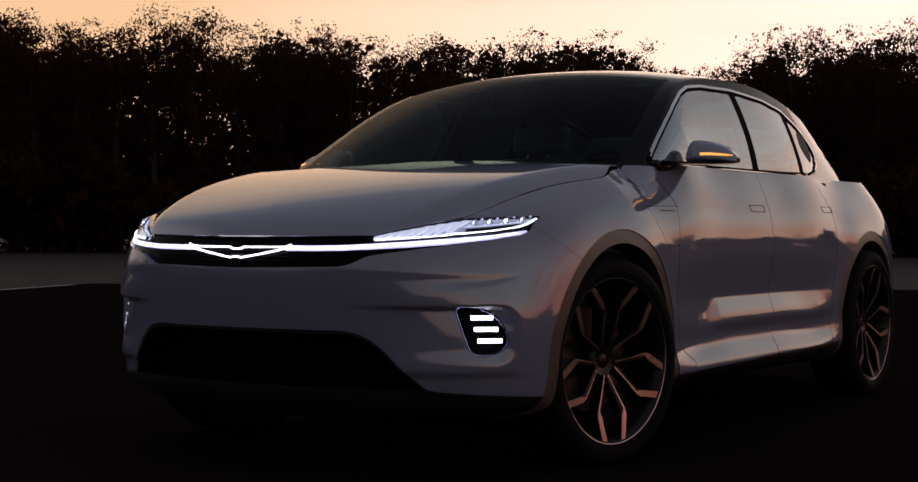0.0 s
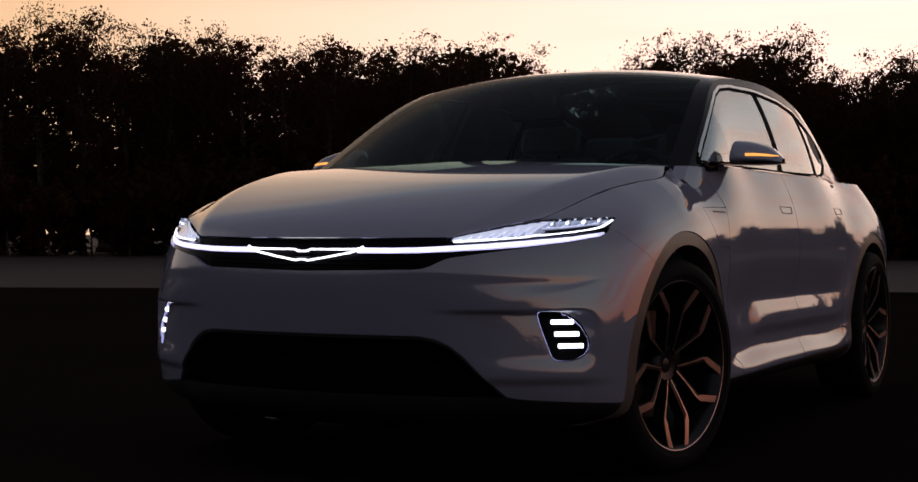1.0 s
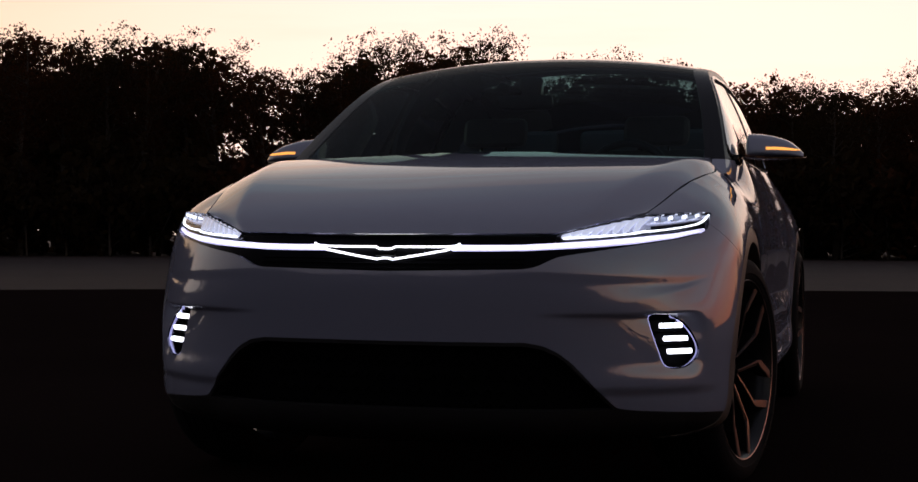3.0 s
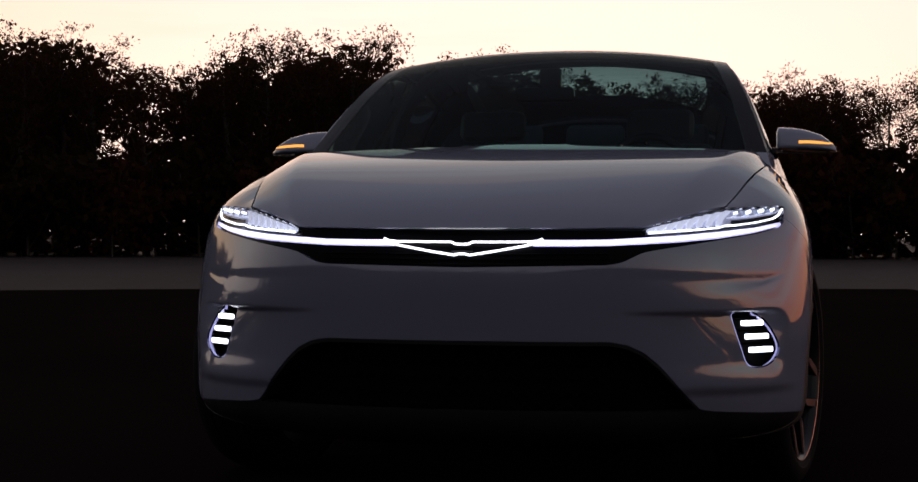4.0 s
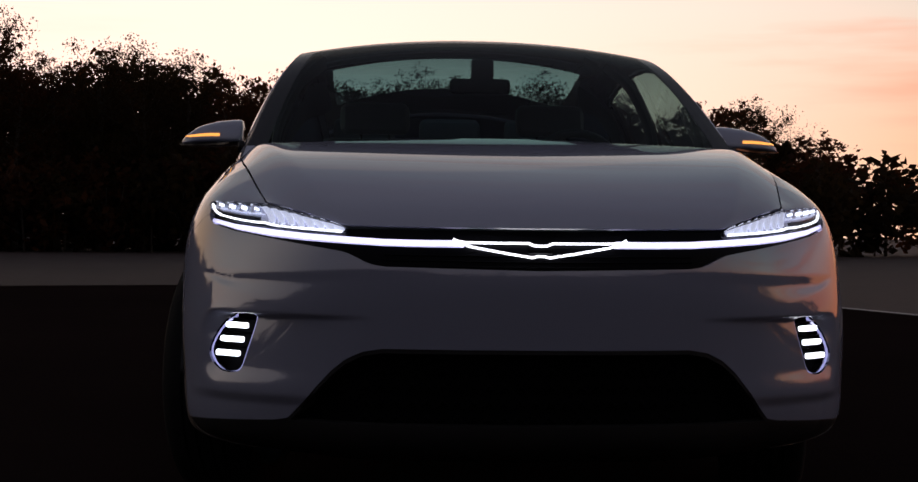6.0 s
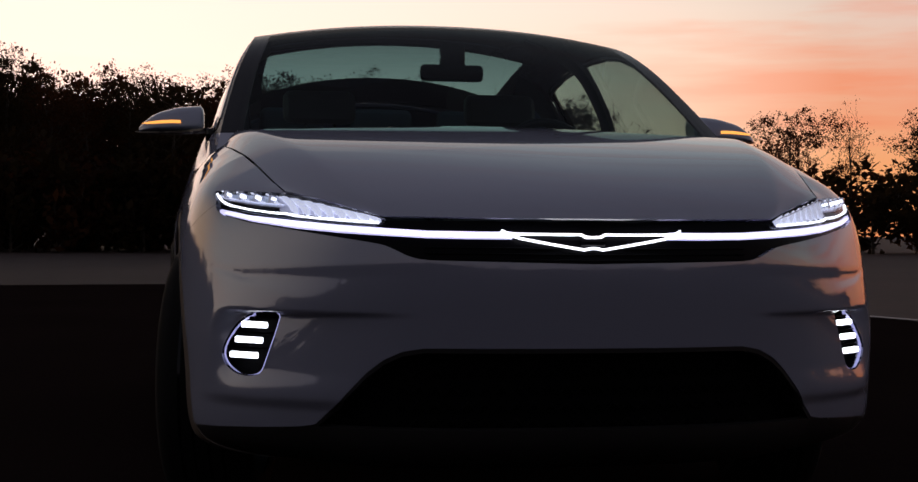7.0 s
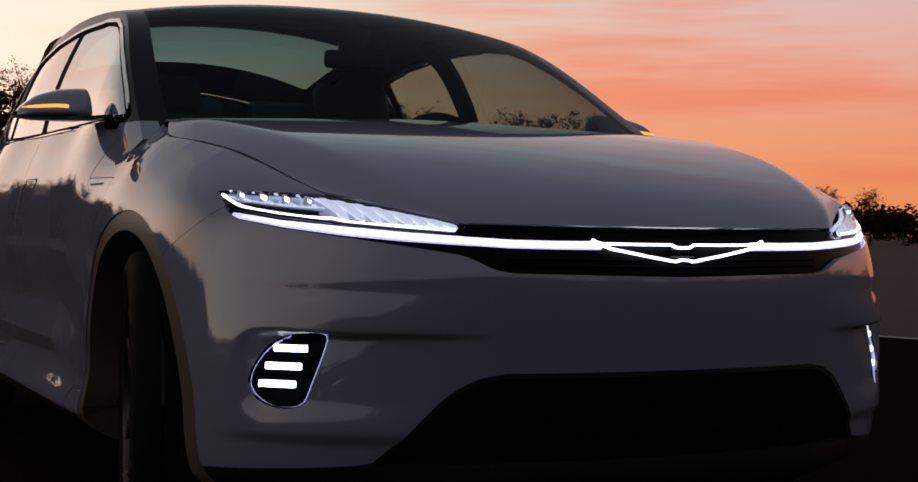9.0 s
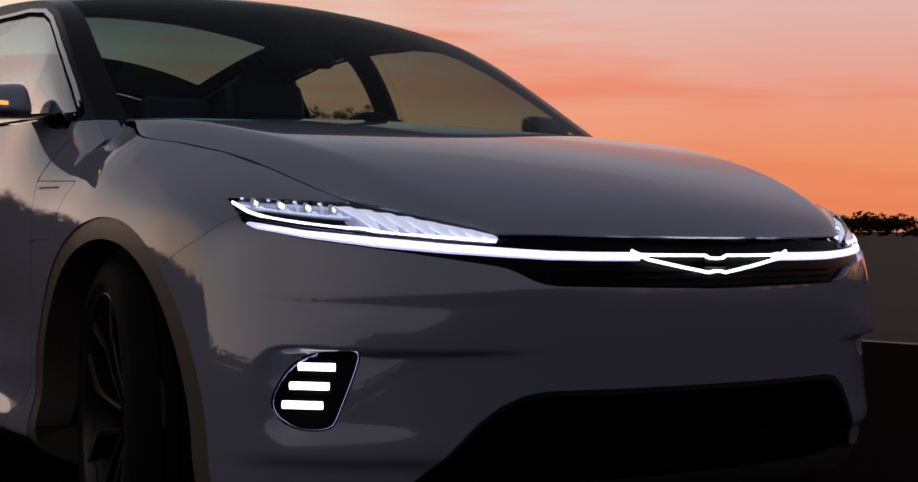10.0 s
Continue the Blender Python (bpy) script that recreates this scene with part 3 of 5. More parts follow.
def build_shell():
    x, y, z = fields(body)
    front = y < -.2
    seam = poly_dist(x, y, HOODSEAM)                       # + towards the middle of the car
    top = np.where(front, np.minimum(lead_z(x) - z, -.424 - y), -1)
    band = np.where(front, np.minimum(np.minimum(lead_z(x) - z, z - band_low(x)), .8765 - x), -1)
    fog = np.where(front, poly_dist(x, z, FOG, True), -1)
    low = np.where(y < -.1, paint_low(x) - z, (.292 + .012 * np.maximum(y - .45, 0)) - z)
    af, ar = arch_d(y, z, HUB_F, .478), arch_d(y, z, HUB_R, .478)
    arches = np.minimum(np.where(x > .5, af, 1), np.where(x > .5, ar, 1))
    # painted skin without its openings
    above = np.where(y < .45, np.where(z > .80, -seam, 1), 1)
    skin = np.minimum.reduce([-band - .0, -fog, -low, arches, np.where(front | (y < .45), above - GAP, 1)])
    d_door, d_mid, d_rear = (poly_dist(y, z, q) for q in (DOORSEAM, MIDSEAM, REARSEAM))   # - ahead of the seam is right of it
    ahead = np.where(y < .25, -1, np.where(y > .8, 1, d_door))
    mid = np.where(y < 1.3, -1, np.where(y > 1.9, 1, d_mid))
    rear = np.where(y < 2.0, -1, np.where(y > 2.8, 1, d_rear))
    vent = np.where((y > 0) & (y < .8), poly_dist(y, z, VENT, True), -1)
    bump = poly_dist(y, z, [(-1.3, .884), (-.535, .873), (-.497, .853), (-.436, .81), (-.337, .758), (-.27, .70), (-.26, .3)])
    bump = np.where(y > -.2, 1, bump)
    bumper = keep(body, np.minimum(skin, -bump - .0006))
    panel("bumper", mirror(bumper), PAINT, car, .02)
    both("fender", keep(body, np.minimum.reduce([skin, bump - .0006, -ahead - GAP, -vent - GAP])), PAINT)
    both("front_door", keep(body, np.minimum.reduce([skin, ahead - GAP, -mid - GAP, -vent - GAP])), PAINT)
    both("rear_door", keep(body, np.minimum.reduce([skin, mid - GAP, -rear - GAP])), PAINT)
    quarter = keep(body, np.minimum(skin, rear - GAP))
    panel("rear_quarter", mirror(quarter), PAINT, car, .015)
    vents = both("vent_panel", keep(body, vent), PAINT, .01)
    # black band across the nose, set back
    lamp = np.where(front, poly_dist(x, z, HEADLAMP, True), -1)
    bar_line = [(.195, .7885), (.30, .7885), (.40, .790), (.49, .7955), (.60, .804), (.70, .8145), (.80, .829), (.868, .8465)]
    bar = np.where(front & (x > .19), .0085 * np.interp(x, [.19, .7, .868], [1, 1, .55]) - np.abs(poly_dist(x, z, bar_line)), -1)
    panel("grille_band", mirror(keep(body, np.minimum.reduce([band, -lamp, -bar]))), GRILLE, car, .0, "gloss black band between the headlamps", .016)
    # outer layer carries the lilac halo as colour, the core the white light
    for q, sd in zip(both("light_bar", keep(body, bar), LIGHTBAR, .016, "lit white light bar, its lilac halo put into the edge", .006), (1, -1)):
        core = keep(body, np.minimum(bar - .0036, x - .2))
        panel("light_core", core if sd > 0 else flip(core), BARCORE, q, .004, "bright white core", .003)
    lamps = both("headlamp", keep(body, lamp), LENS, .0, "lit clear headlamp", .003)
    both_h = [panel("lamp_housing", q, LAMPINNER, lp, .0, "dark reflector", .055) for q, lp in zip((keep(body, lamp + .004), flip(keep(body, lamp + .004))), lamps)]
    for lp, s in zip(lamps, (1, -1)):
        rim = keep(body, lamp)
        rim_wall("lamp_rim", rim if s > 0 else flip(rim), BLACK, lp, .009, "black lamp surround", .001)
    # fog lamp pockets
    pocket = keep(body, fog - .0)
    fogs = both("fog_lamp", pocket, MATT, .0, "black pocket with three lit bars", .045)
    for lp, s in zip(fogs, (1, -1)):
        rim_wall("pocket_wall", pocket if s > 0 else flip(pocket), BLACK, lp, .046)
        # rim given its own glow in place of the bars' light on the bezel
        ring = keep(body, fog - .004)
        rim_wall("glow_rim", ring if s > 0 else flip(ring), FOGGLOW, lp, .012, "clear rim, the bars' glow put in as emission", -.003)
    # lower intake and skirt
    zz = np.where((y < -.1), low, -1)
    intake = np.where(x < .70, zz, -1)
    panel("lower_intake", mirror(keep(body, np.minimum.reduce([intake, z - .225, arches]))), MATT, car, .0, "black lower intake", .07)
    edge = keep(body, np.minimum.reduce([zz, .012 - zz, z - .2, arches]))
    panel("intake_edge", mirror(edge), SATIN, car, .09, "", .003)
    skirt = np.where(y < -.1, np.minimum(np.where(x > .60, zz, .315 - z), .315 - z), low)
    skirt = np.minimum.reduce([skirt, arches, z - .19])
    panel("front_skirt", mirror(keep(body, np.minimum(skirt, .0 - y))), SATIN, car, .02, "black lower cladding", .006)
    both("side_skirt", keep(body, np.minimum.reduce([skirt, y, 2.98 - y])), SATIN, .02, "black lower cladding", .006)
    panel("rear_skirt", mirror(keep(body, np.minimum(skirt, y - 2.98))), SATIN, car, .02, "black lower cladding", .006)
    # wheel arch trims
    for hub in (HUB_F, HUB_R):
        ring = np.minimum(-arch_d(y, z, hub, .478), arch_d(y, z, hub, .428))
        ring = np.where((x > .5) & (np.abs(y - hub[0]) < .8), np.minimum(ring, z - .20), -1)
        both("arch_trim", keep(body, ring), TRIM, .09, "satin dark wheel arch trim", .004)
    return lamps, fogs, vents, lamp, fog


lamps, fogs, vents, _, _ = build_shell()

# dark structure behind the seams
_rows, _cols = (sorted({*range(0, n, k), n - 1}) for n, k in zip(body_grid.shape, (4, 5)))
_lean = grid_sheet(body_grid[np.ix_(_rows, _cols)])
_n = normals(_lean)
_x, _y, _z = fields(_lean)
_in = keep(Sheet(_lean.v - _n * .09, _lean.f), np.minimum.reduce([np.where(_x > .5, arch_d(_y, _z, HUB_F, .50), 1), np.where(_x > .5, arch_d(_y, _z, HUB_R, .50), 1), 1.07 - _z]))
panel("inner_structure", mirror(_in), CABIN, car, 0)


def build_hood():
    t = 6 * np.linspace(0, 1 - 1e-9, 130) ** 1.25
    mid, fold, edge = (spline_curve(c, t) for c in (HOOD_MID, HOOD_FOLD, HOOD_EDGE))
    w = np.linspace(0, 1, 70)
    a = np.stack([fold[:, None, 0] * w, mid[:, None, 1] + (fold - mid)[:, None, 1] * w ** 1.7, mid[:, None, 2] + (fold - mid)[:, None, 2] * w ** 2.2], -1)
    w = np.linspace(0, 1.12, 34)[1:]
    b = fold[:, None, :] + (edge - fold)[:, None, :] * w[None, :, None]
    b[..., 2] += .010 * (4 * w * (1 - w))[None] * np.linspace(.3, 1, len(t))[:, None]
    g = np.concatenate([a, b], 1)
    for _ in range(7):
        h = g.copy()
        h[:, 1:-1] = .25 * g[:, :-2] + .5 * g[:, 1:-1] + .25 * g[:, 2:]
        h[:, 0, 1:] = .5 * g[:, 0, 1:] + .5 * g[:, 1, 1:]
        g = h
    g[:, 0, 0] = 0
    s = grid_sheet(np.transpose(g, (1, 0, 2)))
    d = poly_dist(s.v[:, 0], s.v[:, 1], HOODSEAM) - GAP
    panel("hood", mirror(keep(s, d)), PAINT, car, .005, "pearl white hood with soft folds")


build_hood()

# ---- roof, glass and cabin ----
RAIL = [(.850, .29, 1.048), (.795, .62, 1.245), (.740, .88, 1.395), (.690, 1.13, 1.495), (.672, 1.42, 1.535), (.672, 1.8, 1.548), (.675, 2.2, 1.522), (.672, 2.6, 1.45), (.645, 2.95, 1.35), (.62, 3.2, 1.24), (.60, 3.37, 1.12)]
RIDGE = [(0, .12, 1.105), (0, .48, 1.315), (0, .78, 1.455), (0, 1.06, 1.548), (0, 1.4, 1.598), (0, 1.8, 1.622), (0, 2.2, 1.612), (0, 2.65, 1.56), (0, 3.05, 1.47), (0, 3.35, 1.35), (0, 3.62, 1.14)]
BELT = [(.880, .34, 1.008), (.868, .62, 1.094), (.858, .88, 1.099), (.856, 1.13, 1.100), (.855, 1.42, 1.101), (.854, 1.8, 1.102), (.852, 2.2, 1.100), (.832, 2.55, 1.072), (.812, 2.85, 1.050), (.77, 3.15, 1.04), (.70, 3.4, 1.03)]
DLO = [(.470, 1.122), (.60, 1.205), (.75, 1.292), (.90, 1.372), (1.03, 1.432), (1.14, 1.466), (1.30, 1.484), (1.65, 1.492), (2.0, 1.474), (2.24, 1.440), (2.42, 1.365), (2.52, 1.29), (2.545, 1.245), (2.52, 1.19), (2.44, 1.148), (2.34, 1.132), (1.6, 1.122), (.9, 1.120)]


def build_greenhouse():
    s = np.linspace(0, 10 - 1e-9, 230)
    rail, ridge, belt = (spline_curve(c, s) for c in (RAIL, RIDGE, BELT))
    w = np.linspace(0, 1, 60)
    f = 1 - (1 - w) ** 2.1
    g = np.empty((len(s), len(w), 3))
    g[..., 0] = rail[:, None, 0] * (1 - w)[None]
    for k in (1, 2):
        g[..., k] = rail[:, None, k] + (ridge - rail)[:, None, k] * f[None]
    g[:, -1, 0] = 0
    top = grid_sheet(g[:, :, :])
    sv = np.repeat(s, len(w))
    wv = np.tile(w, len(s))
    paintd = .055 - wv + .0 * sv
    hdr = 3.30 - .10 * wv                     # upper edge of the windscreen
    screen = np.minimum.reduce([hdr - sv, wv - .055])
    clear = np.minimum.reduce([hdr - .22 - sv, wv - .085, sv - .07])
    back = 8.3
    panel("windscreen", mirror(keep(top, clear)), GLASSF, car, .004, "tinted windscreen")
    panel("screen_border", mirror(keep(top, np.minimum(screen, -clear))), PILLAR, car, .004, "black printed border", .0005)
    roof = np.minimum.reduce([sv - hdr - .012, wv - .055, back - sv])
    ry = top.v[:, 1]
    pane = np.minimum.reduce([ry - 2.19, 2.80 - ry, wv - .16])
    panel("roof", mirror(keep(top, np.minimum(roof, -pane))), ROOFBLACK, car, .0, "gloss black roof")
    panel("roof_window", mirror(keep(top, pane)), GLASSR, car, .0, "clear roof window over the rear seats")
    yv = top.v[:, 1]
    both("roof_rail", keep(top, np.minimum.reduce([paintd, 2.45 - yv, top.v[:, 2] - 1.104])), PILLAR, .02)
    both("rail_foot", keep(top, np.minimum.reduce([paintd, 1.0 - yv, 1.1035 - top.v[:, 2]])), PAINT, .004)
    both("rear_rail", keep(top, np.minimum(paintd, yv - 2.452)), PAINT, .02)
    rear_glass = np.minimum.reduce([sv - 9.1, 9.6 - sv, wv - .17])
    panel("rear_window", mirror(keep(top, rear_glass)), GLASSF, car, .004, "tinted rear window")
    panel("tailgate", mirror(keep(top, np.minimum.reduce([sv - back - .01, wv - .055, -rear_glass]))), PAINT, car, .02)
    # flanks
    ww = np.linspace(0, 1, 50)
    g = belt[:, None, :] * (1 - ww)[None, :, None] + rail[:, None, :] * ww[None, :, None]
    g[..., 0] += .022 * 4 * (ww * (1 - ww))[None] * np.clip(s / 2, 0, 1)[:, None]
    side = grid_sheet(g)
    y, z = side.v[:, 1], side.v[:, 2]
    d = poly_dist(y, z, DLO, True)
    b1 = poly_dist(y, z, [(1.60, 1.0), (1.607, 1.12), (1.628, 1.25), (1.655, 1.49), (1.66, 1.6)])
    b2 = poly_dist(y, z, [(2.24, 1.0), (2.235, 1.12), (2.245, 1.28), (2.262, 1.445), (2.27, 1.6)])
    post = np.maximum.reduce([.030 - np.abs(b1), .024 - np.abs(b2)])
    post = np.maximum(post, .010 - d)
    frame_w = np.where(z < 1.16, .005, .012)
    both("side_pillar", keep(side, np.minimum.reduce([-d - .012, 2.45 - y, np.where(y < .62, z - 1.104, z - 1.20)])), PILLAR, .02, "gloss black pillar")
    both("cowl_corner", keep(side, np.minimum.reduce([-d - .012, .6205 - y, 1.1035 - z])), PAINT, .004)
    both("rear_pillar", keep(side, np.minimum(-d - .012, y - 2.452)), PAINT, .02)
    both("belt_strip", keep(side, np.minimum.reduce([-d - frame_w, 2.4505 - y, 1.199 - z, y - .621])), PAINT, .02)
    both("window_trim", keep(side, np.minimum.reduce([d + frame_w, -d, y - .49])), CHROME, .012, "satin chrome window surround", -.004)
    both("window_seal", keep(side, np.minimum(d, post)), MATT, .01, "", .002)
    both("side_window", keep(side, np.minimum(d, -post)), GLASSS, .0, "tinted side windows", .004)


build_greenhouse()

# ---- wheels ----
def build_wheel():
    wheel = new("wheel")
    tyre = [(.292, -.12), (.31, -.128), (.345, -.126), (.368, -.112), (.378, -.085), (.380, -.05), (.380, .05), (.378, .085), (.368, .112), (.345, .124), (.312, .122), (.296, .112)]
    bm = lathe_bm(tyre, 96, 60)
    tyre_ob = part("tyre", bm, RUBBER, wheel, "low profile black tyre")
    part("sidewall_ring", lathe_bm([(.318, .1235), (.322, .1262), (.340, .1262), (.344, .1245)], 96), RUBBER, tyre_ob)
    # flat black bands on the tread, painting the shade of grooves not cut
    for off in (-.055, -.02, .02, .055):
        part("tread_groove", lathe_bm([(.3806, off - .004), (.3806, off + .004)], 96), BLACK, tyre_ob)
    part("rim", lathe_bm([(.296, -.115), (.285, -.10), (.275, -.02), (.272, .07), (.285, .098), (.292, .106), (.298, .112), (.301, .116), (.297, .118), (.288, .110), (.280, .095)], 96, 40), RIMBLACK, wheel, "gloss black rim")
    part("rim_edge", lathe_bm([(.2975, .1178), (.2992, .1190), (.2962, .1180)], 96), COPPER, wheel, "thin copper rim edge")
    part("brake_disc", lathe_bm([(.06, .0), (.19, .0), (.19, -.03), (.06, -.03)], 64), DISC, wheel, "steel brake disc")
    part("hub", lathe_bm([(.0, .048), (.026, .048), (.030, .056), (.056, .062), (.066, .056), (.076, .03), (.085, -.05)], 48, 40), RIMBLACK, wheel)
    part("hub_cap", lathe_bm([(.0, .0580), (.019, .0580), (.023, .0565), (.024, .048)], 32, 40), RIMBLACK, wheel, "dark hub cap")
    # ten kinked spokes in five pairs, dark bodies with copper faces

    def spoke_prism(pts_a, pts_b, x0, x1, bevel):
        bm = bmesh.new()
        n = len(pts_a)
        loop = pts_a + pts_b[::-1]
        lo = [bm.verts.new((x0(p), p[0], p[1])) for p in loop]
        hi = [bm.verts.new((x1(p), p[0], p[1])) for p in loop]
        m = len(loop)
        for i in range(n - 1):
            bm.faces.new((hi[i], hi[i + 1], hi[m - 2 - i], hi[m - 1 - i]))
        for i in range(m):
            bm.faces.new((lo[i], lo[(i + 1) % m], hi[(i + 1) % m], hi[i]))
        bmesh.ops.recalc_face_normals(bm, faces=bm.faces[:])
        return smooth_bm(bm, 25)

    def dish(p):
        r = math.hypot(*p)
        return .072 + .040 * min(1, max(0, (r - .06) / .22)) ** .8

    meshes = {}
    for side in (1, -1):
        line = [(.055, .006), (.12, .038), (.180, .068), (.197, .0705), (.292, .052)]
        wid = [.006, .007, .0095, .0125, .0135]
        a, b = [], []
        for i, (r, o) in enumerate(line):
            q0, q1 = line[max(i - 1, 0)], line[min(i + 1, 4)]
            tx, ty = q1[0] - q0[0], q1[1] - q0[1]
            ln = math.hypot(tx, ty)
            nx, ny = -ty / ln, tx / ln
            a.append((r + nx * wid[i], (o + ny * wid[i]) * side))
            b.append((r - nx * wid[i], (o - ny * wid[i]) * side))
        bm = spoke_prism(a, b, lambda p: dish(p) - .045, lambda p: dish(p) - .003, 0)
        me = bpy.data.meshes.new("spoke")
        bm.to_mesh(me)
        bm.free()
        me.materials.append(RIMBLACK)
        near = [tuple(np.array(q) * k + np.array(p) * (1 - k)) for p, q, k in zip(a, b, (.30, .30, .42, .92, .95))]
        far = [tuple(np.array(q) * k + np.array(p) * (1 - k)) for p, q, k in zip(a, b, (.02, .02, .02, .05, .05))]
        bm = spoke_prism(far, near, lambda p: dish(p) - .004, lambda p: dish(p) + .001, 0)
        mf = bpy.data.meshes.new("spoke_face")
        bm.to_mesh(mf)
        bm.free()
        mf.materials.append(COPPER)
        meshes[side] = (me, mf)
    for k in range(5):
        for side in (1, -1):
            me, mf = meshes[side]
            o = new("spoke", me)
            o.parent = wheel
            o.matrix_local = pose(0, 0, 0, 72 * k - 90)
            fo = new("spoke_face", mf)
            fo.parent = o
    return wheel


wheel = build_wheel()
wheel.parent = car
wheel.matrix_local = pose(.836, 0, .380, 0, 0, -12)
for px, py, rz in ((-.836, 0, 180 - 12), (.846, 2.982, 0), (-.846, 2.982, 180)):
    w2 = copy_thing(wheel, pose(px, py, .380, 17, 0, rz))

# ---- lamps, emblem, mirrors ----
def emblem():
    """Winged outline of light on the nose: one upper and one lower line."""
    up = [(.222, .7985), (.205, .7905), (.10, .7895), (.030, .7895), (.018, .7835), (0, .7830)]
    lo = [(.215, .7935), (.180, .7800), (.10, .7655), (.022, .7530), (.010, .7565), (0, .7565)]
    badge = part("emblem", sweep([front_point(.03 * k - .03, .772, -.004) for k in range(3)], .01, .02), BLACK, car, "winged outline badge, lit white")
    for line in (up, lo):
        pts = [(-x, z) for x, z in line[:-1]] + [(x, z) for x, z in reversed(line)]
        path = []
        for (x0, z0), (x1, z1) in zip(pts, pts[1:]):
            for k in range(4):
                path.append((x0 + (x1 - x0) * k / 4, z0 + (z1 - z0) * k / 4))
        path.append(pts[-1])
        part("emblem_line", sweep([front_point(x, z, .004) for x, z in path], .0062, .008, up=(0, -1, 0)), EMBLEM, badge)
    # dark zigzag mesh deep in the lower intake
    for row in range(5):
        zz = .285 + row * .042
        xs = np.linspace(-.46, .46, 47)
        part("intake_mesh", sweep([front_point(x, zz + (.010 if k % 2 else -.010), -.060) for k, x in enumerate(xs)], .007, .010, up=(0, -1, 0)), MATT, car)
    # small dark mesh in the band under the light
    for row in range(3):
        zz = .727 + row * .014
        part("grille_rib", sweep([front_point(x, zz + .002 * abs(x) / .4, -.013) for x in np.linspace(-.40, .40, 33)], .004, .004, up=(0, -1, 0)), MATT, car)


emblem()


def grid_bm(nu, nw, place):
    bm = bmesh.new()
    vs = [[bm.verts.new(place(i / nu, j / nw)) for j in range(nw + 1)] for i in range(nu + 1)]
    for i in range(nu):
        for j in range(nw):
            bm.faces.new((vs[i][j], vs[i + 1][j], vs[i + 1][j + 1], vs[i][j + 1]))
    return smooth_bm(bm, 60)


def lamp_at(x, w, depth, s):
    """A place inside the headlamp: across by x, from its lower line (0) to its upper edge (1)."""
    lo = np.interp(x, [.50, .60, .69, .712, .76, .80, .840, .872], [.8150, .8220, .8315, .8370, .8410, .848, .858, .876])
    hi = np.interp(x, [.50, .56, .63, .72, .80, .875], [.828, .846, .865, .886, .893, .899])
    p = front_point(x, lo + (hi - lo) * w, depth)
    return Vector((p.x * s, p.y, p.z))


